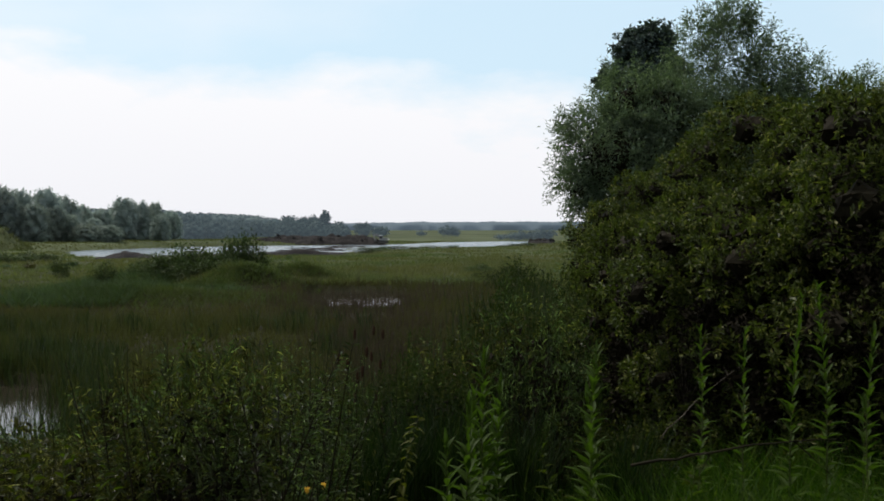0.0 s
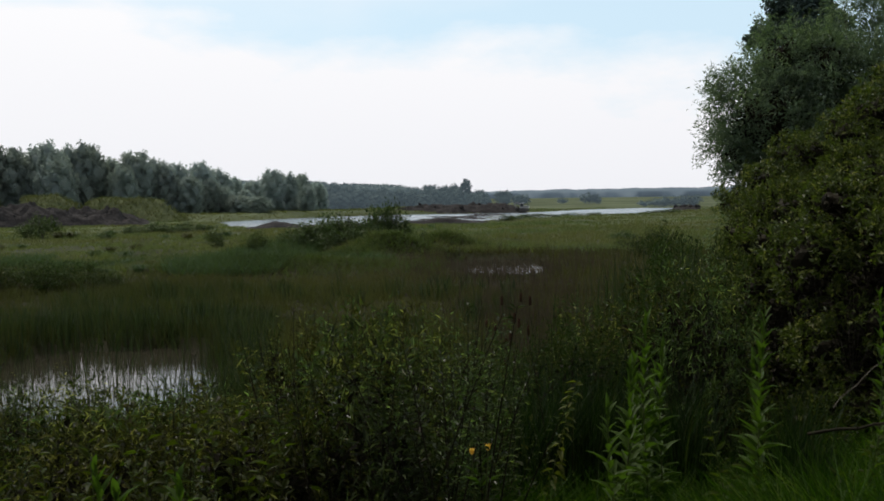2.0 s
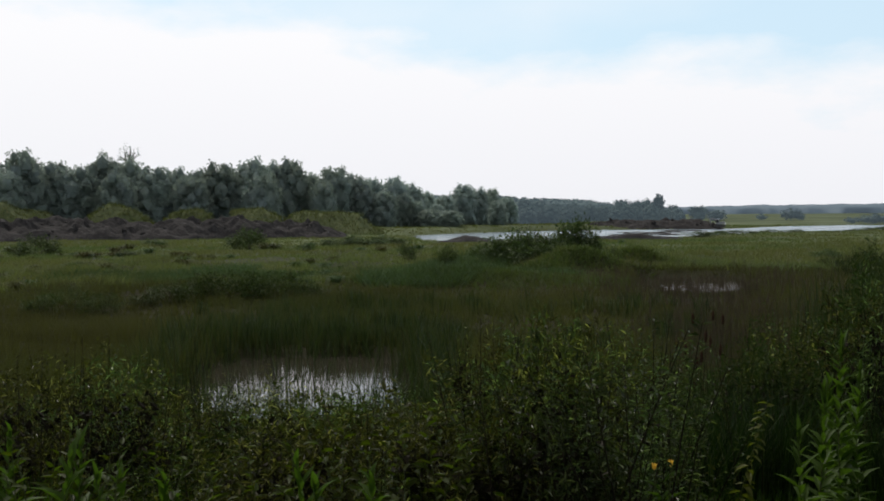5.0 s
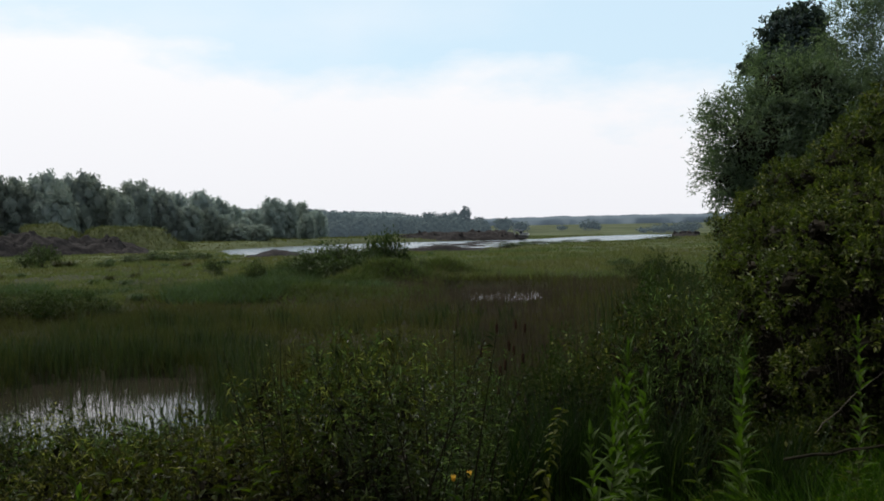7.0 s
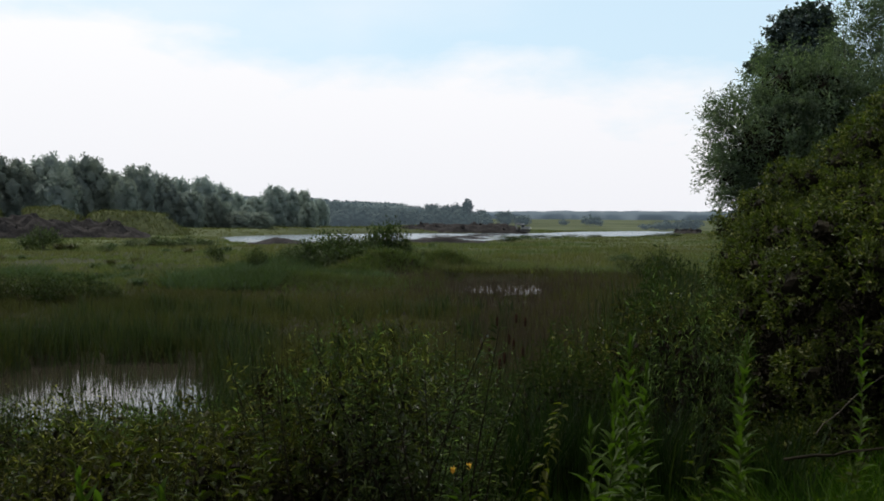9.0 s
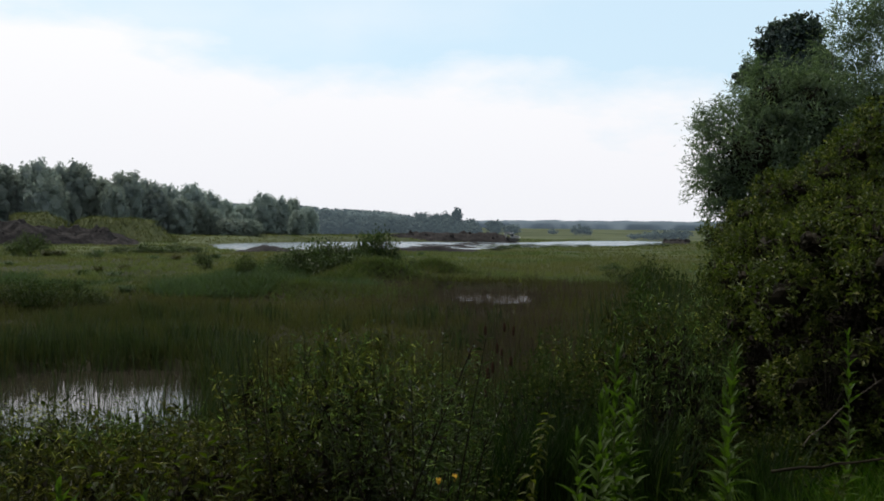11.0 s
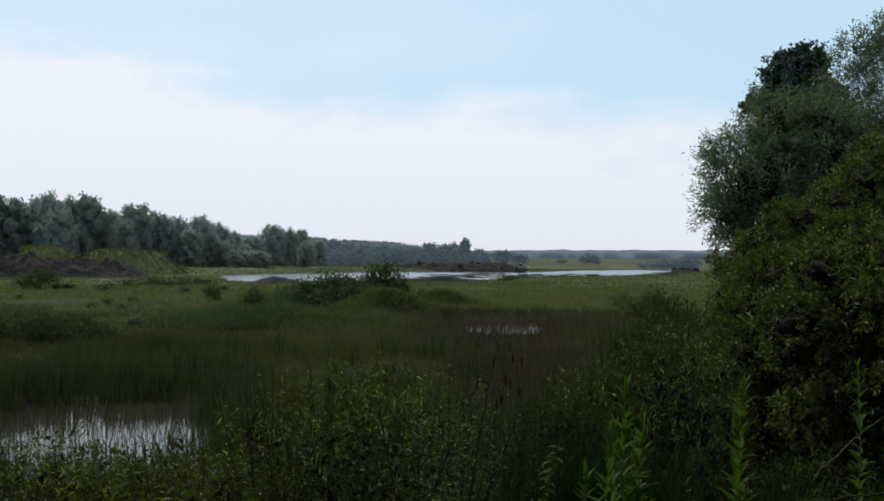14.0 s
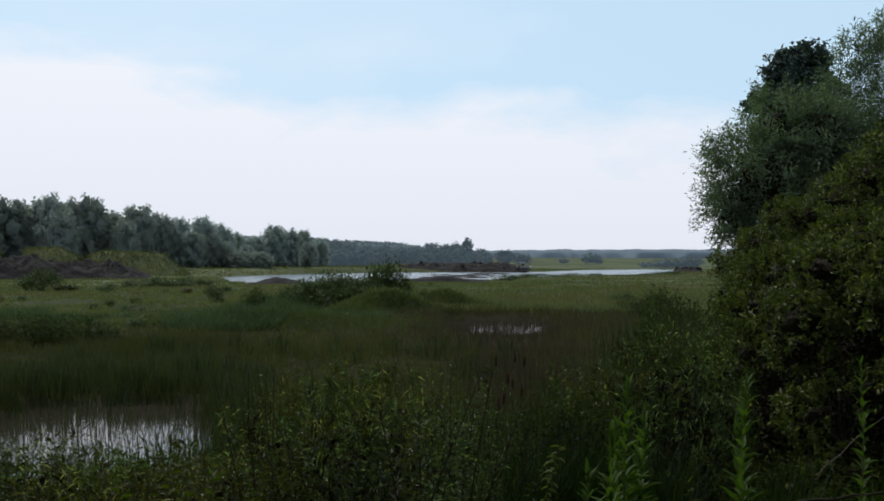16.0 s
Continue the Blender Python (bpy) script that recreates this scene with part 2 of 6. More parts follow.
def rough_material(name, colours, size, fine, rough=0.9, bump=0.5, second=None, second_size=0.05, second_at=(0.45, 0.6), hollow=None):
    """Soil, bark and turf: two scales of noise and relief; second: a colour that lies over it in patches."""
    m, n, link = material(name)
    geo = n("ShaderNodeNewGeometry")
    big, small = n("ShaderNodeTexNoise"), n("ShaderNodeTexNoise")
    for t, s in ((big, size), (small, fine)):
        t.inputs["Scale"].default_value, t.inputs["Detail"].default_value, t.inputs["Roughness"].default_value = s, 6.0, 0.6
        link(geo.outputs["Position"], t.inputs["Vector"])
    mixn = n("ShaderNodeMix")
    mixn.inputs["Factor"].default_value = 0.5
    link(big.outputs[0], mixn.inputs["A"])
    link(small.outputs[0], mixn.inputs["B"])
    ramp = n("ShaderNodeValToRGB")
    ramp.color_ramp.elements[0].position, ramp.color_ramp.elements[1].position = 0.36, 0.66
    ramp.color_ramp.elements[0].color, ramp.color_ramp.elements[1].color = (*colours[0], 1), (*colours[-1], 1)
    if len(colours) == 3:
        ramp.color_ramp.elements.new(0.5).color = (*colours[1], 1)
    link(mixn.outputs["Result"], ramp.inputs[0])
    colour = ramp.outputs[0]
    if second:
        t = n("ShaderNodeTexNoise")
        t.inputs["Scale"].default_value, t.inputs["Detail"].default_value = second_size, 5.0
        link(geo.outputs["Position"], t.inputs["Vector"])
        r2 = n("ShaderNodeValToRGB")
        r2.color_ramp.elements[0].position, r2.color_ramp.elements[1].position = second_at
        link(t.outputs[0], r2.inputs[0])
        mx = n("ShaderNodeMix")
        mx.data_type = "RGBA"
        link(r2.outputs[0], mx.inputs["Factor"])
        link(colour, mx.inputs["A"])
        mx.inputs["B"].default_value = (*second, 1)
        colour = mx.outputs["Result"]
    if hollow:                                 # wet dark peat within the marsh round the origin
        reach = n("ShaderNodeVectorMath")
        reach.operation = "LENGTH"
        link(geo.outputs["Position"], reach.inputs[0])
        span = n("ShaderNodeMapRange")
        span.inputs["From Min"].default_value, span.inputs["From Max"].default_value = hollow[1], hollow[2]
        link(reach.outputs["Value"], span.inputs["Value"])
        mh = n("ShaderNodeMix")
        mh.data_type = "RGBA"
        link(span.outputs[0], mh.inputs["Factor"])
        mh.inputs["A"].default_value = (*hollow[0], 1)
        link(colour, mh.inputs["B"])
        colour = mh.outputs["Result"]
    bsdf = n("ShaderNodeBsdfPrincipled")
    bsdf.inputs["Roughness"].default_value = rough
    bsdf.inputs["Specular IOR Level"].default_value = 0.05
    link(colour, bsdf.inputs["Base Color"])
    if bump:
        b = n("ShaderNodeBump")
        b.inputs["Strength"].default_value, b.inputs["Distance"].default_value = bump, 0.05
        link(mixn.outputs["Result"], b.inputs["Height"])
        link(b.outputs[0], bsdf.inputs["Normal"])
    out = n("ShaderNodeOutputMaterial")
    link(bsdf.outputs[0], out.inputs["Surface"])
    return m


def water_material(name, deep, ripple, strength, rough, height, ior=1.33):
    m, n, link = material(name)
    geo = n("ShaderNodeNewGeometry")
    t = n("ShaderNodeTexNoise")
    t.inputs["Scale"].default_value, t.inputs["Detail"].default_value = ripple, 4.0
    link(geo.outputs["Position"], t.inputs["Vector"])
    b = n("ShaderNodeBump")
    b.inputs["Strength"].default_value, b.inputs["Distance"].default_value = strength, height
    link(t.outputs[0], b.inputs["Height"])
    bsdf = n("ShaderNodeBsdfPrincipled")
    bsdf.inputs["Base Color"].default_value = (*deep, 1)
    bsdf.inputs["Roughness"].default_value, bsdf.inputs["IOR"].default_value = rough, ior
    link(b.outputs[0], bsdf.inputs["Normal"])
    out = n("ShaderNodeOutputMaterial")
    link(bsdf.outputs[0], out.inputs["Surface"])
    return m


def paint_material(name, colour, rough=0.5, metal=0.0):
    m, n, link = material(name)
    geo = n("ShaderNodeNewGeometry")
    t = n("ShaderNodeTexNoise")
    t.inputs["Scale"].default_value, t.inputs["Detail"].default_value = 3.0, 6.0
    link(geo.outputs["Position"], t.inputs["Vector"])
    mx = n("ShaderNodeMix")
    mx.data_type = "RGBA"
    link(t.outputs[0], mx.inputs["Factor"])
    mx.inputs["A"].default_value = (*[c * 0.75 for c in colour], 1)
    mx.inputs["B"].default_value = (*[min(c * 1.2, 0.9) for c in colour], 1)
    bsdf = n("ShaderNodeBsdfPrincipled")
    bsdf.inputs["Roughness"].default_value, bsdf.inputs["Metallic"].default_value = rough, metal
    link(mx.outputs["Result"], bsdf.inputs["Base Color"])
    out = n("ShaderNodeOutputMaterial")
    link(bsdf.outputs[0], out.inputs["Surface"])
    return m


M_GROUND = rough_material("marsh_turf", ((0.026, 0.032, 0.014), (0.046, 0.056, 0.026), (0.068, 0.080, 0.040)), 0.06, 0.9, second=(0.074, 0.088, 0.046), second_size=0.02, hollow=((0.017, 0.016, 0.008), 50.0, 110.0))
M_SOIL = rough_material("dug_peat", ((0.011, 0.0105, 0.0105), (0.022, 0.020, 0.020), (0.046, 0.042, 0.041)), 0.6, 3.0, bump=1.0)
M_TURF = rough_material("mound_turf", ((0.036, 0.044, 0.020), (0.060, 0.070, 0.032), (0.086, 0.094, 0.046)), 0.3, 2.5, bump=1.0)
M_BARK = rough_material("bark", ((0.03, 0.026, 0.02), (0.07, 0.06, 0.048), (0.12, 0.105, 0.085)), 4.0, 30.0)
M_STALK = rough_material("green_stalk", ((0.030, 0.040, 0.012), (0.06, 0.075, 0.025)), 5.0, 40.0, rough=0.6, bump=0.0)
# for dark stems, and for the fill that paints shade inside bushes
M_STEM = rough_material("dark_stem_and_inner_shade", ((0.008, 0.007, 0.004), (0.022, 0.018, 0.010)), 6.0, 40.0, rough=0.7, bump=0.0)
M_DRYSTALK = rough_material("dry_stalk", ((0.030, 0.023, 0.014), (0.058, 0.045, 0.029), (0.085, 0.068, 0.046)), 2.0, 30.0, bump=0.0)
M_LAKE = water_material("lake_water", (0.05, 0.06, 0.065), 2.0, 0.3, 0.24, 0.02, 2.2)
M_POOL = water_material("pool_water", (0.025, 0.022, 0.016), 3.0, 0.15, 0.06, 0.02)
# tones of these two lifted and blued to paint in some haze
M_WILLOW = leaf_material("white_willow_leaves", (0.0495, 0.0726, 0.0528), (0.1155, 0.1518, 0.1078), (0.209, 0.242, 0.187), glow=0.36, gloss=0.2, rough=0.5, patch=0.5, patch_colour=(0.0825, 0.1166, 0.0726), patch_size=0.8)
M_DARKTREE = leaf_material("dark_broad_leaves", (0.030, 0.046, 0.046), (0.064, 0.088, 0.080), glow=0.2, gloss=0.15, rough=0.6)
M_SALLOW = leaf_material("sallow_leaves", (0.019, 0.026, 0.006), (0.070, 0.086, 0.020), (0.18, 0.175, 0.06), glow=0.38, gloss=0.12, rough=0.46, patch=0.4, patch_colour=(0.030, 0.044, 0.013), patch_size=0.9)
# haze is painted into these two leaf colours, paler for the farther trees
M_FARTREE = leaf_material("haze_paled_willow_leaves", (0.172, 0.204, 0.212), (0.220, 0.258, 0.236), shine=(1.22, 1.28, 1.1), glow=0.5, gloss=0.05, spread=0.16, patch=0.5, patch_colour=(0.15, 0.175, 0.145), patch_size=0.12)
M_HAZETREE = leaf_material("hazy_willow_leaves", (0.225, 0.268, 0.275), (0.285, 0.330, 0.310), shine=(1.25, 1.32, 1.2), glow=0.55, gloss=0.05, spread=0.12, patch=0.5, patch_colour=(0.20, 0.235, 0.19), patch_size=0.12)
M_SHRUB = leaf_material("marsh_shrub_leaves", (0.020, 0.034, 0.013), (0.054, 0.074, 0.028), glow=0.25, gloss=0.1, spread=0.2)
M_DARKHERB = leaf_material("marsh_herb_leaves", (0.014, 0.024, 0.007), (0.036, 0.050, 0.016), (0.07, 0.07, 0.03), glow=0.25, gloss=0.04, spread=0.2)
M_MOUNDGRASS = leaf_material("mound_grass", (0.066, 0.072, 0.034), (0.100, 0.104, 0.050), (0.12, 0.11, 0.06), glow=0.22, gloss=0.04, patch=0.6, patch_colour=(0.064, 0.072, 0.030), patch_size=0.2)
M_WEED = leaf_material("tall_weed_leaves", (0.01792, 0.03584, 0.0056), (0.04816, 0.08064, 0.01344), (0.112, 0.1456, 0.0336), glow=0.46, rough=0.5, gloss=0.08)
M_SHOOT = leaf_material("young_willow_leaves", (0.014, 0.016, 0.005), (0.054, 0.055, 0.016), (0.16, 0.15, 0.06), glow=0.42, rough=0.4, gloss=0.12, spread=0.5)
M_HERB = leaf_material("undergrowth_leaves", (0.004, 0.008, 0.001), (0.021, 0.031, 0.003), (0.065, 0.068, 0.014), glow=0.35, rough=0.55, gloss=0.07, patch=0.7, patch_colour=(0.022, 0.018, 0.003), patch_size=0.5)
M_GRASS = leaf_material("bank_grass", (0.00793, 0.02379, 0.0006608), (0.02775, 0.05947, 0.002643), (0.05947, 0.0859, 0.01322), glow=0.45, gloss=0.04)
M_SEDGE = leaf_material("marsh_sedge", (0.072, 0.079, 0.039), (0.116, 0.121, 0.058), glow=0.35, gloss=0.05, patch=0.75, patch_colour=(0.058, 0.082, 0.038), patch_size=0.075, also=(0.090, 0.088, 0.042), also_size=0.055)
M_WETSEDGE = leaf_material("wet_brown_sedge", (0.0366, 0.03538, 0.01464), (0.07564, 0.0732, 0.0305), glow=0.28, gloss=0.04, patch=0.85, patch_colour=(0.0366, 0.04148, 0.01708), patch_size=0.11, also=(0.05368, 0.0488, 0.02196), also_size=0.09)
M_COOLLEAF = leaf_material("cool_green_leaves", (0.0144, 0.0215, 0.0090), (0.0460, 0.0620, 0.0265), (0.1232, 0.1512, 0.0672), glow=0.42, rough=0.4, gloss=0.14, spread=0.5)
M_TUFT = leaf_material("tuft_grass", (0.006, 0.013, 0.004), (0.017, 0.030, 0.010), (0.035, 0.045, 0.018), glow=0.3, gloss=0.08)
M_BLUESEDGE = leaf_material("grey_green_reed", (0.040, 0.062, 0.032), (0.060, 0.086, 0.044), glow=0.25, gloss=0.03, patch=0.6, patch_colour=(0.03, 0.042, 0.016), patch_size=0.25)
M_HUMP = leaf_material("hump_sedge", (0.042, 0.058, 0.023), (0.068, 0.085, 0.035), glow=0.3, gloss=0.03, patch=0.5, patch_colour=(0.05, 0.055, 0.024), patch_size=0.3)
M_BROADLEAF = leaf_material("broad_herb_leaves", (0.012, 0.020, 0.002), (0.036, 0.047, 0.005), (0.08, 0.085, 0.018), glow=0.55, rough=0.5, gloss=0.08, spread=0.3)
M_YELLOWLEAF = leaf_material("yellowing_leaves", (0.035, 0.042, 0.006), (0.075, 0.08, 0.016), glow=0.45, gloss=0.08)
M_CATTAIL = leaf_material("cattail_leaves", (0.012, 0.020, 0.007), (0.034, 0.046, 0.016), glow=0.22, gloss=0.12)
M_SPIKE = rough_material("cattail_spike", ((0.020, 0.011, 0.007), (0.05, 0.028, 0.016)), 20.0, 90.0)
M_PETAL = leaf_material("yellow_petals", (0.60, 0.30, 0.05), (0.70, 0.42, 0.09), glow=0.3)


# ---- the lie of the land ----
LAKE_AZ = [-5.6, -4.9, -3.6, 0.0, 2.5, 5.0, 6.8, 10.0, 15.0, 18.3, 20.2, 21.0]
LAKE_NEAR = [285, 226, 207, 191, 179, 160, 145, 135, 126, 124, 134, 166]
LAKE_FAR = [286, 308, 306, 280, 240, 236, 232, 226, 208, 192, 178, 168.5]


def lake_depth(az, d):
    """Metres inside the lake's shore, negative outside."""
    wob = (waves(az * 40, d, 9.0) - 0.5) * 3.0
    near, far = np.interp(az, LAKE_AZ, LAKE_NEAR), np.interp(az, LAKE_AZ, LAKE_FAR)
    inside = np.minimum(d - near, far - d) + wob
    return np.where((az < -5.6) | (az > 21.0), -20.0, inside)


def pool_depth(x, y, az0, az1, d0, d1):
    cx, cy = bearing((az0 + az1) / 2, (d0 + d1) / 2)
    a = radians((az0 + az1) / 2)
    u = (x - cx) * math.cos(a) + (y - cy) * math.sin(a)
    v = -(x - cx) * math.sin(a) + (y - cy) * math.cos(a)
    ru, rv = (d0 + d1) / 2 * math.sin(radians((az1 - az0) / 2)), (d1 - d0) / 2
    return 1.0 - (np.abs(u / ru) ** 3 + np.abs(v / rv) ** 3) ** (1 / 3) + (waves(x + 50, y, 1.7) - 0.5) * 0.35


POOLS = [(20.2, 34.6, 14.6, 25.4), (1.7, 8.0, 44.6, 58.4)]


HUMMOCKS = [  # bearing, distance, half width, half depth, height of grassy humps in the marsh
    (11.4, 57, 2.5, 1.3, 1.40), (8.2, 63, 2.0, 1.3, 1.05), (13.6, 55, 1.6, 1.2, 0.5), (15.5, 60, 3.4, 1.8, 0.55), (17.8, 47, 4.6, 2.2, 0.65), (31.0, 44, 3.0, 1.6, 0.45), (35.0, 42, 2.6, 1.5, 0.40),
    (26.5, 47, 2.4, 1.5, 0.30), (24.0, 66, 3.0, 2.0, 0.35), (37.0, 62, 3.0, 2.0, 0.4), (29.0, 74, 3.5, 2.2, 0.4), (41.0, 55, 3.0, 2.0, 0.4),
    (39.5, 47, 2.6, 1.4, 0.35), (33.0, 55, 3.2, 1.6, 0.35), (22.0, 58, 2.4, 1.5, 0.35), (28.0, 58, 2.8, 1.5, 0.3), (17.5, 66, 3.0, 1.8, 0.4), (34.5, 72, 3.2, 2.0, 0.4), (26.0, 84, 4.0, 2.4, 0.4), (5.0, 74, 3.0, 2.2, 0.4), (20.5, 80, 3.5, 2.2, 0.4)]


def land(x, y):
    """Height of the ground over the water."""
    x, y = np.asarray(x, float), np.asarray(y, float)
    d = np.hypot(x, y)
    az = np.degrees(np.arctan2(-x, y))
    s = y - 0.45 * x
    bank = np.interp(s, [-60, 2.2, 5.5, 9.0, 12.5, 16], [2.3, 2.0, 1.45, 0.75, 0.25, 0.0])
    z = np.interp(d, [60, 110, 300, 400], [0.24, 0.21, 0.21, 0.1]) - np.interp(az, [3, 6], [0, 0.11]) * np.interp(d, [110, 140, 400], [0, 1, 1]) + bank + (waves(x, y, 6.0) - 0.5) * np.interp(d, [8, 25], [0.12, 0.22]) + (waves(x, y, 24.0) - 0.5) * np.interp(d, [15, 40, 70, 110], [0.0, 0.4, 0.3, 0.10])
    for a, r0, hw, hd, up in HUMMOCKS:
        cx, cy = bearing(a, r0)
        c, sn = math.cos(radians(a)), math.sin(radians(a))
        z = z + up * np.exp(-(((x - cx) * c + (y - cy) * sn) / hw) ** 2 - ((-(x - cx) * sn + (y - cy) * c) / hd) ** 2)
    z = z + np.interp(d, [310, 420, 1200, 2500], [0.0, 0.5, 2.4, 2.8])
    z = z + np.interp(az, [21, 24, 45], [0, 1, 1]) * np.interp(d, [160, 200], [0.0, 1.6])
    z = z + np.interp(az, [6, 9, 21, 24], [0, 1, 1, 0]) * np.interp(d - np.interp(az, LAKE_AZ, LAKE_FAR), [1, 14], [0.0, 1.1])
    dep = np.clip((lake_depth(az, d) + 2.0) / 4.0, 0, 1)
    z = z * (1 - dep) - 0.7 * dep
    z = z - 0.16 * np.exp(-((az - 5) / 4) ** 2 - ((d - 43) / 7) ** 2)
    for p in POOLS:
        dep = np.clip((pool_depth(x, y, *p) + 0.10) / 0.25, 0, 1)
        z = z * (1 - dep) - 0.35 * dep
    return z


def wet(x, y):
    x, y = np.asarray(x, float), np.asarray(y, float)
    w = lake_depth(np.degrees(np.arctan2(-x, y)), np.hypot(x, y)) > -1.0
    for p in POOLS:
        w = w | (pool_depth(x, y, *p) > 0.0)
    return w


def build_ground():
    radii = np.concatenate([[0.0, 0.6, 1.2, 1.8], np.geomspace(2.4, 400, 250), np.geomspace(430, 4800, 16)])
    angles = np.concatenate([np.linspace(-14, 46, 160), np.linspace(46, 346, 62)[1:-1]])
    R, A = np.meshgrid(radii, np.radians(angles), indexing="ij")
    x, y = -np.sin(A) * R, np.cos(A) * R
    v = np.stack([x, y, land(x, y)], -1).reshape(-1, 3)
    n, m = R.shape
    i, j = np.meshgrid(np.arange(n - 1), np.arange(m), indexing="ij")
    i, j = i.ravel(), j.ravel()
    j2 = (j + 1) % m
    f = np.stack([i * m + j, (i + 1) * m + j, (i + 1) * m + j2, i * m + j2], 1)
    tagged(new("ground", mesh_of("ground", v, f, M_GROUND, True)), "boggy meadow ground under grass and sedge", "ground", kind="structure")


def build_water():
    A, D = np.meshgrid(np.linspace(-6.5, 22, 100), np.arange(118.0, 318.0, 0.45), indexing="ij")
    x, y = -np.sin(np.radians(A)) * D, np.cos(np.radians(A)) * D
    z = 0.028 * np.sin(D * 4.3 + 5 * waves(x, y, 9.0)) * (0.4 + waves(x, y, 22.0)) + 0.014 * (waves(x * 0.35, y, 1.1) - 0.5)      # wind ripples
    n, m = A.shape
    i, j = np.meshgrid(np.arange(n - 1), np.arange(m - 1), indexing="ij")
    i, j = i.ravel(), j.ravel()
    f = np.stack([i * m + j, i * m + j + 1, (i + 1) * m + j + 1, (i + 1) * m + j], 1)
    tagged(new("lake_water", mesh_of("lake_water", np.stack([x, y, z], -1).reshape(-1, 3), f, M_LAKE, True)), "pale rippled lake water reflecting the hazy white sky", "water", kind="structure")
    for p in POOLS:
        v, f = [], []
        az = np.linspace(p[0] - 3, p[1] + 3, 24)
        for i, a in enumerate(az):
            for d in (p[2] - 2, p[3] + 2):
                v.append((*bearing(a, d), 0.0))
            if i:
                f.append((2 * i - 2, 2 * i, 2 * i + 1, 2 * i - 1))
        tagged(new("pool_water", mesh_of("pool_water", v, f, M_POOL)), "small still marsh pool among sedge mirroring the sky", "water", kind="structure")


# ---- heaps of soil ----
def heap_mesh(name, az0, az1, d0, d1, height, mat, lumps=1.6, rough=0.35, seed=0, step=0.7, low=0.4, taper=0.08):
    """A long uneven bank of tipped soil between two bearings; height: pairs of bearing and crest height."""
    d = (d0 + d1) / 2
    nu = max(8, int(radians(az1 - az0) * d / step))
    nv = max(8, int((d1 - d0) / step))
    A, T = np.meshgrid(np.linspace(az0, az1, nu), np.linspace(0, 1, nv), indexing="ij")
    D = d0 + (d1 - d0) * T + (waves(A * 0.5 + seed, T * 2, 1.0) - 0.5) * (d1 - d0) * 0.25
    x, y = -np.sin(np.radians(A)) * D, np.cos(np.radians(A)) * D
    crest = np.interp(A, [h[0] for h in height], [h[1] for h in height])
    ends = np.clip(np.minimum(A - az0, az1 - A) / (taper * (az1 - az0)), 0, 1) ** (0.7 if taper < 0.1 else 1.2)
    prof = np.sin(np.pi * np.clip(T * 1.04 - 0.02, 0, 1)) ** 0.75
    z = crest * prof * ends
    z = z + prof * ends * ((waves(x + seed, y, lumps * 2.2) - 0.5) * crest * 0.5 + (waves(x, y + seed, lumps) - 0.5) * rough * 2 + (waves(x, y, lumps * 0.4) - 0.5) * rough)
    z = z + np.maximum(land(x, y), -0.15) * (1 - ends * prof) - low * (1 - prof * ends)
    v = np.stack([x, y, z], -1).reshape(-1, 3)
    i, j = np.meshgrid(np.arange(nu - 1), np.arange(nv - 1), indexing="ij")
    i, j = i.ravel(), j.ravel()
    f = np.stack([i * nv + j, i * nv + j + 1, (i + 1) * nv + j + 1, (i + 1) * nv + j], 1)
    return mesh_of(name, v, f, mat)


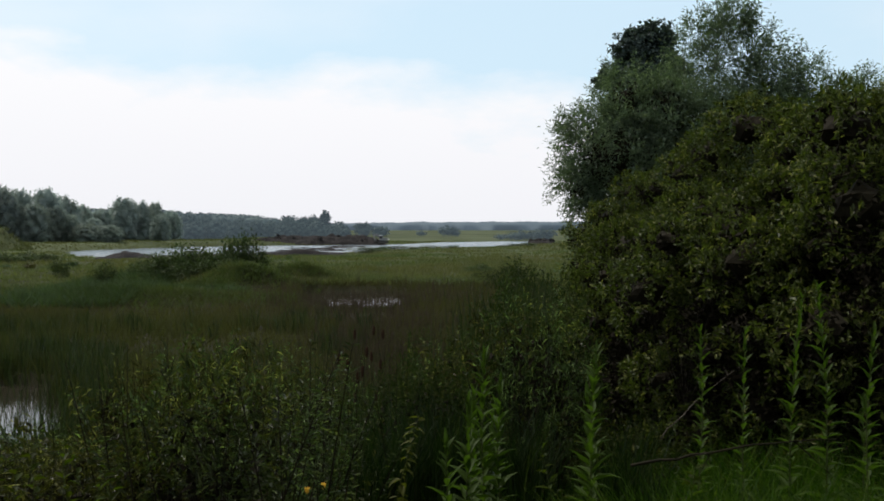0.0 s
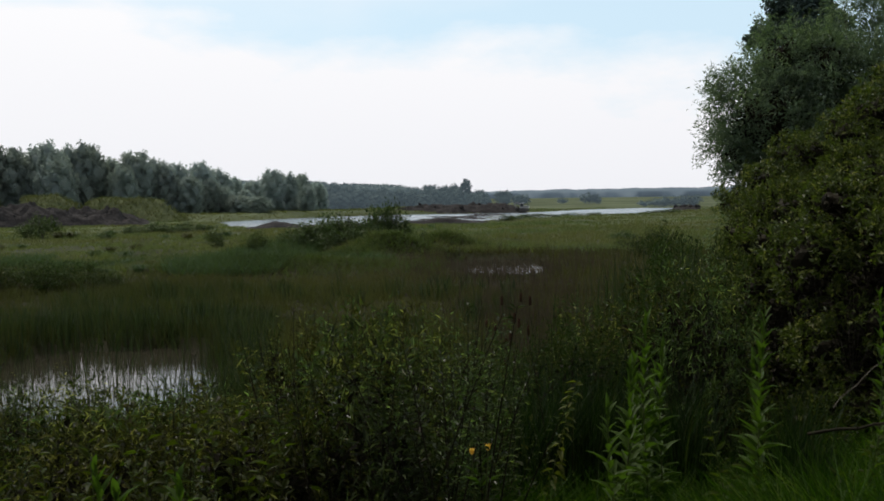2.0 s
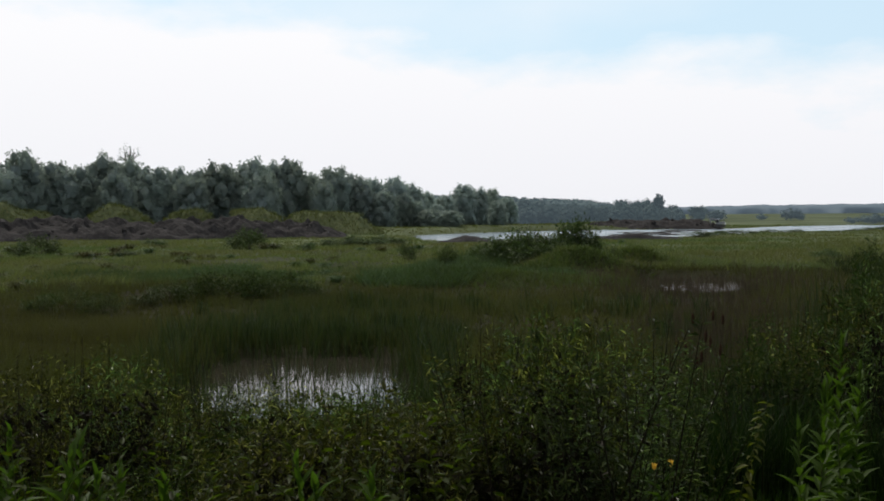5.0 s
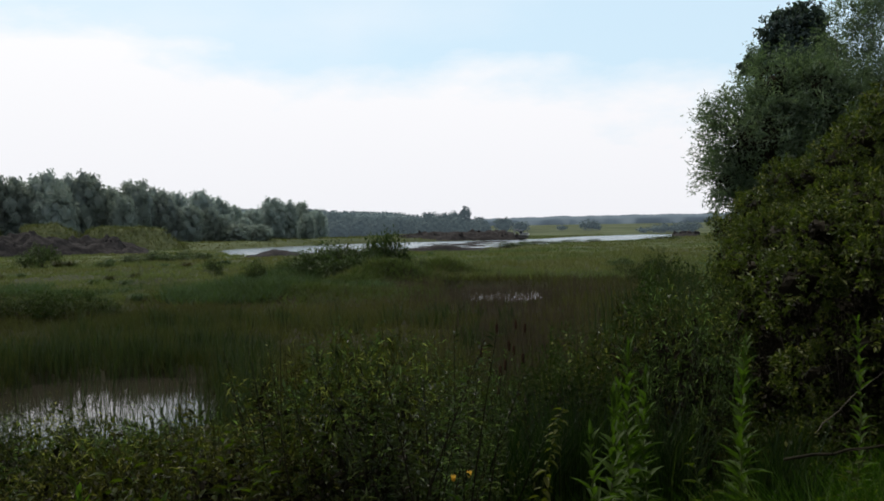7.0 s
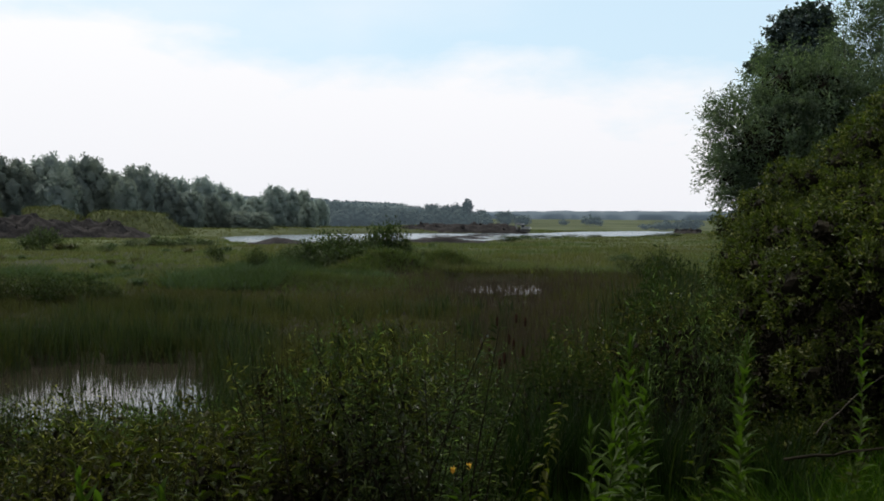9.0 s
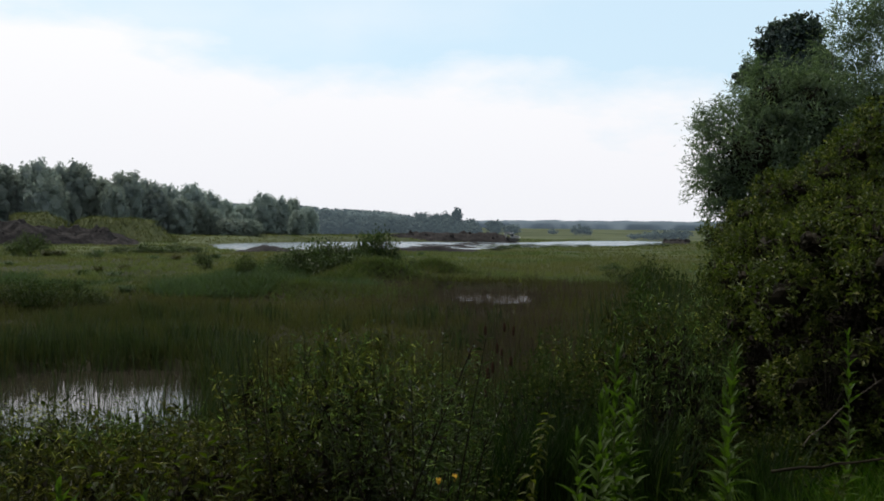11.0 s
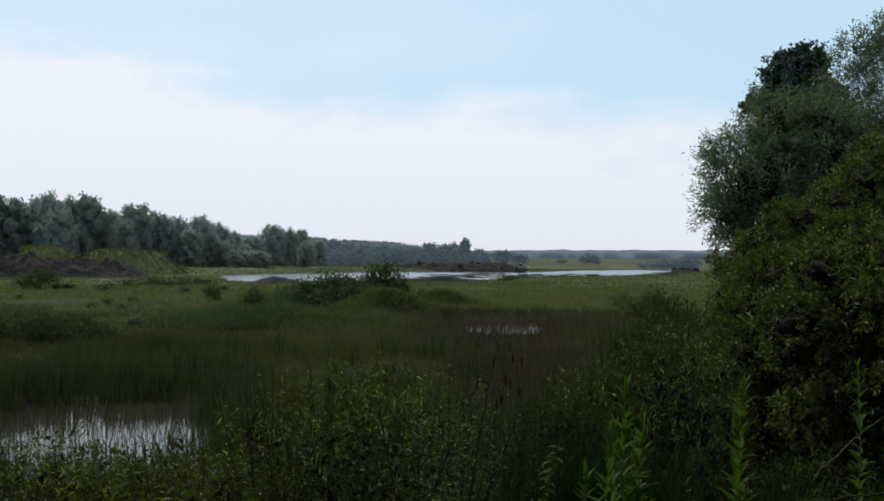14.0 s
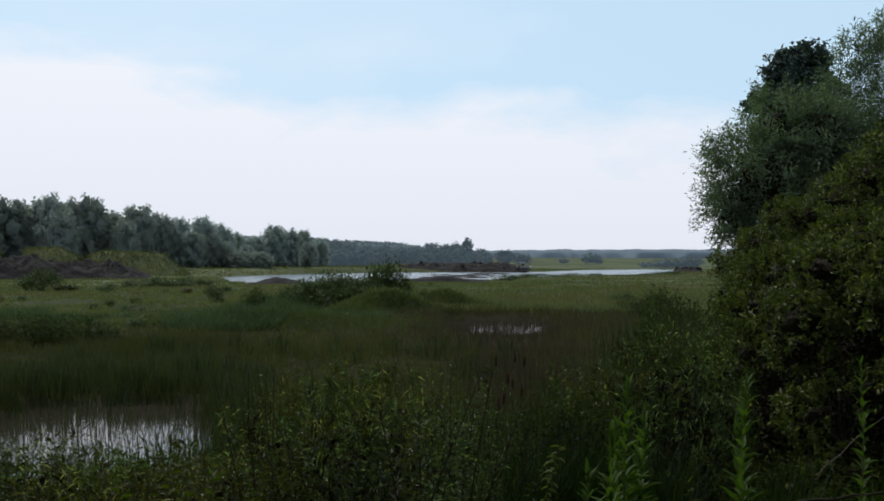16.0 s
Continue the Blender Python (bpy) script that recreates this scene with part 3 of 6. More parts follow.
def build_heaps():
    mounds = []

    def heap(name, label, category, *a, **k):
        ob = tagged(new(name, heap_mesh(name, *a, **k)), label, category, "banks of dug soil")
        r = np.random.default_rng(len(name) + int(a[0] * 10 + 100))
        n = len(ob.data.vertices)
        co = np.empty(n * 3, np.float32)
        ob.data.vertices.foreach_get("co", co)
        co = co.reshape(-1, 3)
        if name == "grassy_mound":            # a coat of grass tufts
            q = co[r.integers(0, n, 5000)] + r.normal(size=(5000, 3)) * (0.35, 0.35, 0.02)
            v, f = blades(q[:, 0], q[:, 1], q[:, 2] - 0.12, 0.25 + 0.45 * r.random(5000), 0.16 + 0.12 * r.random(5000), 0.3 + 0.5 * r.random(5000), r)
            part("grass", mesh_of("mound_grass", v, f, M_MOUNDGRASS), ob)
        elif a[4][1][1] > 1.2:                # clods of earth on the slope
            high = co[co[:, 2] > 0.8]
            for q in high[r.integers(0, len(high), 34)]:
                clod = part("clod", CLODS[int(r.integers(3))], ob)
                clod.matrix_basis = pose(*q, *(r.random(3) * 360)) @ Matrix.Scale(0.25 + 0.5 * r.random() ** 2, 4)
        return ob
    CLODS = []
    for k in range(3):
        bm = bmesh.new()
        bmesh.ops.create_icosphere(bm, subdivisions=1, radius=1.0)
        for v in bm.verts:
            v.co *= 0.6 + 0.6 * noise.noise(v.co * 1.3 + Vector((k * 5, 0, 0))) + 0.2
        me = bpy.data.meshes.new("clod")
        bm.to_mesh(me)
        bm.free()
        me.materials.append(M_SOIL)
        CLODS.append(me)
    heap("spoil_bank", "long bank of freshly dug dark peaty soil", "soil heap", 24.5, 47, 155, 172,
         [(24.5, 1.0), (27, 2.2), (30, 2.9), (36, 2.7), (41, 3.1), (47, 3.0)], M_SOIL, rough=0.9, step=0.55)
    for k, (a0, a1, h, d0) in enumerate([(22.4, 29.6, 4.5, 168), (27.6, 32.4, 4.8, 172), (31.5, 35.8, 4.4, 172), (35.0, 40.0, 5.0, 172), (39.2, 47.0, 5.2, 171)]):
        c = (a0 + a1) / 2
        mounds.append(((a0 + a1) / 2, h, d0))
        heap("grassy_mound", "rounded soil mound overgrown with yellowish green grass", "mound", a0, a1, d0, d0 + 17,
             [(a0, h * 0.5), (c - 0.4, h), (c + 0.8, h), (a1, h * 0.6)], M_TURF, rough=0.3, seed=k * 7.0, step=0.8, taper=0.24)
    heap("spoil_bank", "low bank of dark dredged soil across the lake", "soil heap", 3.1, 11.2, 233, 247,
         [(3.1, 0.8), (4.2, 1.5), (5.5, 2.3), (7.5, 2.3), (9, 1.9), (11.2, 1.2)], M_SOIL, rough=0.5, seed=5.0)
    heap("spoil_bank", "small dark peat hump at the lake's near shore", "soil heap", 16.2, 19.8, 120.5, 126,
         [(16.2, 0.4), (17.2, 0.66), (18.0, 0.92), (18.7, 0.66), (19.8, 0.3)], M_SOIL, rough=0.25, seed=9.0, step=0.4)
    heap("spoil_bank", "flat dark mud bank along the lake's near shore", "soil heap", 5.2, 10.8, 135, 142,
         [(5.2, 0.35), (8, 0.75), (10.8, 0.55)], M_SOIL, rough=0.08, seed=12.0, step=0.5)
    heap("spoil_bank", "flat dark mud bank along the lake's near shore", "soil heap", 10.2, 16.8, 122.5, 130,
         [(10.2, 0.45), (12, 0.62), (14, 0.55), (16.8, 0.45)], M_SOIL, rough=0.08, seed=14.0, step=0.5)
    heap("spoil_bank", "dark soil edge with stacked logs beyond the reeds", "soil heap", -6.6, -4.9, 240, 252,
         [(-6.6, 1.1), (-5.6, 1.3), (-4.9, 0.3)], M_SOIL, rough=0.4, seed=15.0, step=0.5)
    for k, (a0, a1, d) in enumerate([(5.9, 9.8, 157), (5.4, 9.9, 168), (5.6, 9.0, 180), (4.8, 9.4, 193), (3.8, 7.2, 208)]):
        tagged(new("mud_bar", heap_mesh("mud_bar", a0, a1, d, d + 2.6, [(a0, 0.13), ((a0 + a1) / 2, 0.20), (a1, 0.12)], M_SOIL, rough=0.12, seed=k * 3.0, step=0.5, low=0.05)),
               "narrow bar of wet dark mud in the lake", "mud bar", "mud bars in the lake")


# ---- trees and bushes ----
def crown_points(r, count, lobes, shell=0.55):
    """Clump centres within a lobed crown. lobes: (x, y, z, radius, height radius)."""
    w = np.array([l[3] ** 2 * l[4] for l in lobes]) ** 0.66
    pick = r.choice(len(lobes), count, p=w / w.sum())
    L = np.array(lobes)[pick]
    v = unit(r.normal(size=(count, 3)))
    rad = (shell + (1 - shell) * r.random(count) ** 0.6) * (0.86 + 0.28 * r.random(count))
    return L[:, :3] + v * rad[:, None] * np.stack([L[:, 3], L[:, 3], L[:, 4]], 1), v


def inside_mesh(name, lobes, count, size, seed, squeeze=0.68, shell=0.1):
    """Near-black leaves within a crown, standing in for the shade in its gaps."""
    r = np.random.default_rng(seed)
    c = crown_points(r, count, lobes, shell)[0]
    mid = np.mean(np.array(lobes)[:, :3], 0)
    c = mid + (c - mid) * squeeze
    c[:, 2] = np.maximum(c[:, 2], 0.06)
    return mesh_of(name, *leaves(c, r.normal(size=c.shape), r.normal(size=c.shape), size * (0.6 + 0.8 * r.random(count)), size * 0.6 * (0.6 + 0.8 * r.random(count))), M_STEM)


def lump(lobe, core, seed, fine=1):
    """The dense inside of a crown lobe, as an uneven closed shell."""
    bm = bmesh.new()
    bmesh.ops.create_icosphere(bm, subdivisions=fine, radius=1.0)
    v = np.array([p.co for p in bm.verts])
    f = np.array([[p.index for p in q.verts] for q in bm.faces])
    bm.free()
    k = core * (0.75 + 0.5 * waves(v[:, 0] * 3 + seed * 7, v[:, 1] * 3 + v[:, 2] * 2, 1.0))
    k = k * (0.82 + 0.36 * np.random.default_rng(seed).random(len(v)))
    v = v * k[:, None] * (lobe[3], lobe[3], lobe[4]) + np.array(lobe[:3])
    v[:, 2] = np.maximum(v[:, 2], 0.1)
    return v, f


def tree_parts(seed, lobes, clumps, per, leaf, narrow, spray, droop, stems, wood, foot=0.12, rich=False, up=0.4, shell=0.5, facing=0.0, core=0.0, upper=0.0, fine=1):
    """Meshes for the wood and the leaves of a tree or bush, about its own foot."""
    r = np.random.default_rng(seed)
    c, out = crown_points(r, clumps, lobes, shell)
    if upper:                                  # leaves crowd the lit upper side of each lobe
        flip = (out[:, 2] < -0.2) & (r.random(clumps) < upper)
        c[flip, 2] -= 1.6 * out[flip, 2] * np.mean([l[4] for l in lobes])
        out[flip, 2] *= -1
    c[:, 2] = np.maximum(c[:, 2], 0.15)
    way = unit(out + r.normal(size=c.shape) * 0.5 + np.array([0, 0, up]))
    n = clumps * per
    k = np.repeat(np.arange(clumps), per)
    along = r.random(n) * spray - spray * 0.35
    pos = c[k] + way[k] * along[:, None] + r.normal(size=(n, 3)) * spray * 0.20
    d = unit(way[k] * 0.7 * (1 - 0.7 * facing) + r.normal(size=(n, 3)) * 0.75 + np.array([0, 0, -droop]))
    size = leaf * (0.65 + 0.7 * r.random(n))
    crown = leaves(pos, d, unit(r.normal(size=(n, 3)) * 0.6 + np.array([0, 0, 1.0]) + facing * out[k]), size, size * narrow, droop=0.15, rich=rich)
    if core:
        crown = joined([crown] + [lump(l, core, seed + i, fine) for i, l in enumerate(lobes)])
    paths = []
    tops = []
    for s in range(stems):
        a = r.random() * 6.283
        l = lobes[s % len(lobes)]
        top = np.array([l[0], l[1], l[2] + l[4] * 0.55]) + r.normal(size=3) * np.array([0.25, 0.25, 0.15]) * l[3]
        b = np.array([math.cos(a), math.sin(a), 0]) * foot * (2.2 if stems > 1 else 0)
        b[2] = -0.25
        t = np.linspace(0, 1, 8)[:, None]
        p = b * (1 - t) + top * t
        p[:, :2] = b[:2] + (top[:2] - b[:2]) * t ** 1.35 + np.cumsum(r.normal(size=(8, 2)) * 0.03 * np.linalg.norm(top) / 8, 0)
        rr = foot * (1 - 0.88 * t[:, 0])
        paths.append(list(zip(p, rr)))
        tops.append((p, rr))
    pick = r.choice(clumps, min(clumps, wood), replace=False)
    for q in pick:
        e = c[q]
        p, rr = min(tops, key=lambda s: np.min(np.linalg.norm(s[0] - (e * 0.75), axis=1)))
        cand = np.where(p[:, 2] < e[2] + 0.1)[0]
        i = cand[np.argmin(np.linalg.norm(p[cand] - e, axis=1))] if len(cand) else 1
        a = p[i]
        m = a * 0.5 + e * 0.5 + r.normal(size=3) * 0.05 * np.linalg.norm(e - a) + np.array([0, 0, 0.04])
        w = max(rr[i] * 0.45, foot * 0.05)
        paths.append([(a, w), (m, w * 0.6), (e, w * 0.18)])
    return tubes(paths, 5), crown


def tree_meshes(name, mat, *a, **k):
    wood, crown = tree_parts(*a, **k)
    return mesh_of(name + "_trunk", *wood, M_BARK, True), mesh_of(name + "_crown", *crown, mat)


def plant_tree(name, meshes, x, y, label, category, group="", turn=0.0, size=1.0, z=None, tall=1.0, names=("trunk", "crown")):
    ob = thing(name, x, y, float(land(x, y)) if z is None else z, label, category, group, turn, size)
    if tall != 1.0:
        ob.scale = (size, size, size * tall)
    part(names[0], meshes[0], ob)
    part(names[1], meshes[1], ob)
    return ob


def build_right_trees():
    x, y = bearing(-14.2, 20.0)
    lobes = [(-0.1, 0, 4.4, 1.5, 1.9), (-1.55, -0.2, 4.75, 1.10, 1.15), (1.4, 0.2, 4.8, 1.2, 2.1), (0.85, 0.3, 6.6, 0.75, 1.25), (-1.95, 0, 4.2, 0.75, 0.75), (-1.25, 0, 5.75, 0.80, 0.80), (-2.05, -0.1, 5.25, 0.55, 0.60),
             (0.15, 0.3, 6.2, 0.6, 1.3), (-1.6, 0, 3.3, 0.75, 0.8), (2.2, 0.4, 4.8, 0.8, 1.6), (3.1, 0.5, 5.0, 0.75, 1.5), (0.2, 0.1, 2.4, 1.7, 1.8), (-0.6, -0.2, 5.6, 0.7, 0.8), (-1.8, 0, 2.0, 0.7, 1.1),
             (1.7, 0.3, 6.4, 0.6, 0.95), (2.45, 0.4, 6.0, 0.5, 0.8), (0.95, 0.3, 7.5, 0.38, 0.5), (0.3, 0.3, 7.3, 0.32, 0.5), (3.7, 0.5, 5.6, 0.6, 1.0), (0.6, -0.4, 5.2, 0.8, 1.0)]
    willow = tree_meshes("willow", M_WILLOW, 11, lobes, 3900, 40, 0.090, 0.24, 0.32, 0.25, 9, 420, foot=0.06, up=0.55, shell=0.55)
    ob = plant_tree("willow_tree", willow, x, y, "tall bushy willow with narrow silvery green leaves", "tree")
    # dark lumps and leaves stand in for shade inside the willow
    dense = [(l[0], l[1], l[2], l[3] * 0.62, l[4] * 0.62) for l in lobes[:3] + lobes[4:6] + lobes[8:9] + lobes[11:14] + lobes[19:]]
    part("dead_foliage", mesh_of("dead_foliage", *joined([lump(l, 0.72, 300 + i, 2) for i, l in enumerate(dense)]), M_STEM), ob, "dark lumps standing in for shade inside the crown")
    part("inner_foliage", inside_mesh("inner_foliage", dense, 7000, 0.09, 13, 1.0, 0.85), ob, "dark leaves standing in for shade inside the crown")
    x, y = bearing(-11.6, 27.0)
    dark = tree_meshes("dark_tree", M_DARKTREE, 12, [(0.0, 0, 7.5, 0.78, 0.80), (0.25, 0, 8.45, 0.56, 0.46), (-0.80, 0, 7.45, 0.50, 0.38), (-0.55, 0, 6.6, 0.6, 0.5), (0.2, 0, 6.2, 0.9, 1.0), (0.1, 0, 5.0, 1.2, 1.6), (0.72, 0, 7.4, 0.56, 0.58), (-0.34, 0, 8.30, 0.46, 0.42), (0.55, 0, 8.25, 0.34, 0.40), (-0.1, 0.3, 8.0, 0.5, 0.5)],
                       1150, 34, 0.085, 0.85, 0.20, 0.1, 1, 120, foot=0.15, up=0.2, shell=0.55, facing=0.5, core=0.55)
    plant_tree("alder_tree", dark, x, y, "dark green broad-leaved tree rising behind the willow", "tree")


def build_unseen_wood():
    """Unseen trees, added to close the place and take away light from behind."""
    kinds = []
    for s in range(2):
        q = np.random.default_rng(35 + s)
        lobes = [(0, 0, 5.0, 2.2, 4.0)] + [(q.normal() * 1.6, q.normal() * 1.6, 3 + 5 * q.random(), 1.3, 1.4) for _ in range(7)]
        kinds.append(tree_meshes("unseen_tree", M_DARKTREE, 35 + s, lobes, 260, 14, 0.45, 0.6, 0.8, 0.1, 2, 60, foot=0.16, shell=0.4))
    for k, (x, y, size) in enumerate([(-9.5, -9.0, 1.1), (-3.0, -10.2, 1.15), (-15.0, -7.0, 1.2), (13.0, 5.0, 0.95), (15.0, 0.5, 1.05), (2.5, -12.0, 1.1)]):
        plant_tree("unseen_tree", kinds[k % 2], x, y, "unseen dark leafy tree added to close the place and cut light", "tree", "trees on the bank", turn=k * 70, size=size)


def build_bushes():
    specs = [  # bearing, distance, crest height over the water, half width, seed
        (-10.2, 15.2, 4.0, 0.95, 21), (-12.8, 13.6, 4.35, 1.3, 22), (-15.8, 12.3, 4.65, 1.45, 23), (-20.0, 11.0, 5.0, 1.6, 24), (-25.0, 9.8, 4.85, 1.5, 25),
        (-13.6, 9.8, 3.5, 1.1, 26), (-18.8, 8.5, 3.9, 1.25, 27), (-28.5, 7.4, 4.7, 1.3, 28), (-11.2, 12.2, 3.1, 0.75, 29), (-34.0, 8.8, 5.0, 1.6, 30), (-23.2, 8.2, 4.3, 1.0, 35)]
    for az, d, top, r, seed in specs:
        x, y = bearing(az, d)
        z = float(land(x, y))
        h = top - z
        q = np.random.default_rng(seed)
        lobes = []
        for k in range(26):
            level = (k + 0.6 * q.random()) / 26
            a = k * 2.4 + 0.8 * q.random()
            w = r * (0.17 + 0.17 * q.random())
            reach = r * (0.50 + 0.65 * level if level < 0.55 else 0.86 * math.sqrt(max(0.02, 1 - ((level - 0.55) / 0.47) ** 2))) * (0.85 + 0.3 * q.random())
            lobes.append((math.cos(a) * reach, math.sin(a) * reach, min(h * (0.06 + 0.92 * level), h - 0.8 * w), w, w * 0.8))
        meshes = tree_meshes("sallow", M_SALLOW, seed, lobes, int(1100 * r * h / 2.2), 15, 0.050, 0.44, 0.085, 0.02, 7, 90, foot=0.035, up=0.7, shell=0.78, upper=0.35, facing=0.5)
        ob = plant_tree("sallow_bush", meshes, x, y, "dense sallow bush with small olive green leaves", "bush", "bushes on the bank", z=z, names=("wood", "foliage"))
        # dark fill that paints the black shade between the bush's lobes
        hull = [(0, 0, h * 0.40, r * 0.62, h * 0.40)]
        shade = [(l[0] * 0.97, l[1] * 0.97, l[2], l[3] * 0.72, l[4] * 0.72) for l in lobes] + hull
        part("dead_foliage", mesh_of("dead_foliage", *joined([lump(l, 0.58, seed + i, 2) for i, l in enumerate(shade)]), M_STEM), ob, "dark lumps standing in for shade inside the bush")
        part("inner_foliage", inside_mesh("inner_foliage", shade + hull * 3, 15000, 0.055, seed, 1.0, 0.88), ob, "dark brown leaves standing in for shade within")


FAR_WOOD, SLOPE_WOOD = [], []


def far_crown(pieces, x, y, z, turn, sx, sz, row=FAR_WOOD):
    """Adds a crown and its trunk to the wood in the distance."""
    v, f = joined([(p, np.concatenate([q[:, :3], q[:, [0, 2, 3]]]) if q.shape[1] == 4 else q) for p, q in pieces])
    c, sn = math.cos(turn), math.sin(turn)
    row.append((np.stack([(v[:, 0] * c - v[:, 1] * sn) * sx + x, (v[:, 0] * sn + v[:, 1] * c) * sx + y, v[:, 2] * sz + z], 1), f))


def build_far_wood():
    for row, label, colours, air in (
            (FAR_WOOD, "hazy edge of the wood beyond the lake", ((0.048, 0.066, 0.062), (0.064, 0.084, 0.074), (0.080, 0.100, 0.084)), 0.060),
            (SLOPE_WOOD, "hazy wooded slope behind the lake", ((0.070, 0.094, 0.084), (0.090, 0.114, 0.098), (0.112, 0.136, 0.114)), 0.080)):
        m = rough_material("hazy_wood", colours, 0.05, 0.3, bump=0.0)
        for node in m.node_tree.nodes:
            if node.type == "BSDF_PRINCIPLED":      # haze of hundreds of metres of bright air, painted as bluish glow
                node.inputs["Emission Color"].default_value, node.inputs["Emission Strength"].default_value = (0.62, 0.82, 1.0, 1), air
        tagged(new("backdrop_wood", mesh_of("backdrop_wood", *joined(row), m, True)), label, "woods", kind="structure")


def build_tree_line():
    kinds, hazy, coarse = [], [], []
    for s in range(7):
        q = np.random.default_rng(40 + s)
        lobes = [(0, 0, 4.6, 3.0, 4.4), (0.2 * q.normal(), 0.2 * q.normal(), 8.4, 2.3, 2.6)]
        for k in range(26):                    # rounded boughs over a domed crown
            zz = 0.9 + 9.3 * (k + q.random()) / 26
            w = (1.55 + 0.85 * q.random()) * float(np.interp(zz, [0.9, 5, 10.2], [1.0, 1.05, 0.62]))
            rr = 3.9 * math.sqrt(max(0.02, 1 - abs((zz - 3.8) / 7.4) ** 2.4)) - 0.72 * w
            a = k * 2.4 + 0.7 * q.random()
            lobes.append((math.cos(a) * rr, math.sin(a) * rr, zz, w, w * (1.0 + 0.35 * q.random())))
        wood, crown = tree_parts(40 + s, lobes, 1900, 9, 0.30, 0.64, 0.32, 0.1, 3, 20, foot=0.2, up=0.15, shell=0.76, facing=0.7, core=0.68)
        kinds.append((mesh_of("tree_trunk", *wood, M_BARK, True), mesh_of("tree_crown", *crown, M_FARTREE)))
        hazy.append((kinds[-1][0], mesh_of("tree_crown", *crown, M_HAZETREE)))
        if s < 3:
            coarse.append(tree_parts(240 + s, lobes, 440, 7, 0.55, 0.65, 0.6, 0.1, 2, 10, foot=0.2, up=0.4, shell=0.75, facing=0.7, core=0.68))
    tiny = [tree_parts(260 + s, [(0, 0, 5.5, 3.6, 5.4), (1.4, 0.6, 8.4, 2.2, 2.4), (-1.6, -0.5, 7.6, 2.2, 2.6), (0.3, -1.5, 9.2, 1.8, 1.8)], 130, 5, 1.0, 0.65, 0.8, 0.1, 1, 4, foot=0.2, up=0.4, shell=0.85, facing=0.8, core=0.8, fine=2) for s in range(3)]
    spots = [  # bearing, elevation of the top, distance
        (46, 3.6, 195), (44.2, 3.3, 190), (42.4, 3.7, 188), (40.8, 3.1, 192), (39.6, 2.9, 190), (38.2, 3.4, 192), (36.9, 3.2, 194), (35.6, 2.9, 190), (34.4, 2.75, 196),
        (33.2, 2.7, 196), (32.0, 3.15, 192), (31.1, 2.9, 196), (30.1, 3.35, 193), (29.0, 3.1, 197), (28.0, 3.35, 196), (26.9, 2.6, 200), (25.5, 2.95, 198), (24.4, 2.5, 202),
        (23.3, 2.3, 208), (22.0, 2.3, 210), (21.0, 1.85, 216), (20.2, 1.45, 220), (19.1, 1.2, 226), (18.0, 1.85, 232), (17.1, 1.6, 236), (16.3, 1.6, 240), (15.4, 1.1, 250),
        (14.5, 0.95, 290), (13.6, 0.85, 310), (12.6, 0.70, 330), (11.6, 0.70, 350), (10.7, 0.60, 330), (9.9, 0.55, 330), (8.9, 0.88, 325), (8.1, 0.8, 330), (7.4, 0.85, 335),
        (6.0, 0.55, 340), (4.6, 0.45, 420), (3.6, 0.2, 430),
        (43.2, 2.6, 184), (37.6, 2.5, 186), (33.6, 2.4, 187), (29.6, 2.6, 189), (26.2, 2.1, 192), (23.9, 1.9, 200), (22.6, 1.5, 200), (21.5, 1.3, 206), (20.7, 0.9, 208), (19.6, 0.7, 214), (19.9, 0.35, 205), (18.8, 0.3, 208),
        (16.0, 0.9, 226), (13.0, 0.6, 260), (12.0, 0.3, 270), (14.2, 0.5, 258)]
    q = np.random.default_rng(50)
    for az in np.arange(5.6, 17.0, 0.42):             # the closed edge of the wood beyond the lake
        spots.append((az + 0.15 * q.normal(), np.interp(az, [5.5, 7, 8.5, 10, 12, 15, 17], [0.35, 0.62, 0.72, 0.45, 0.55, 0.75, 1.0]) - 0.32 * q.random(), 300 + 50 * q.random()))
    for az in np.arange(9.3, 23.0, 0.17):             # the wooded slope behind it
        spots.append((az + 0.1 * q.normal(), np.interp(az, [9.3, 10, 12, 15.4, 23], [0.62, 0.76, 0.90, 1.08, 1.25]) - 0.35 * q.random() ** 2, 430 + 120 * q.random()))
    for i, (az, el, d) in enumerate(spots):
        x, y = bearing(az, d)
        z = float(land(x, y)) - 0.3
        h = rise(el, d) - z
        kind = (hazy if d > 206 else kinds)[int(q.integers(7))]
        wide = (0.80 + 0.30 * q.random()) * min(1.15, h / 12.0)
        if d > 250:
            wide *= 1.35
        if h < 5.5:
            wide = 0.5 + 0.35 * q.random()
        if d > 250:
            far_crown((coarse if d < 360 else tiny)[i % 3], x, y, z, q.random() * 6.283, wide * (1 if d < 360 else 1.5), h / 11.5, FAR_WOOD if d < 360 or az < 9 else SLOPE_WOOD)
            continue
        ob = plant_tree("willow_tree", kind, x, y, "willow in the wood behind the marsh, leaves paled for haze", "tree", "trees behind the marsh", turn=q.random() * 360, z=z)
        ob.scale = (wide, wide, h / 11.5)
    # the slender taller trees that stand out of the row
    x, y = bearing(36.9, 199)
    bare = tree_meshes("thin_tree", M_FARTREE, 61, [(0, 0, 13.6, 2.3, 2.6), (-1.0, 0, 15.2, 1.3, 1.3), (1.0, 0, 15.0, 1.3, 1.4), (0, 0, 9, 1.8, 3)], 130, 3, 0.36, 0.6, 0.8, 0.0, 7, 130, foot=0.34, shell=0.25)
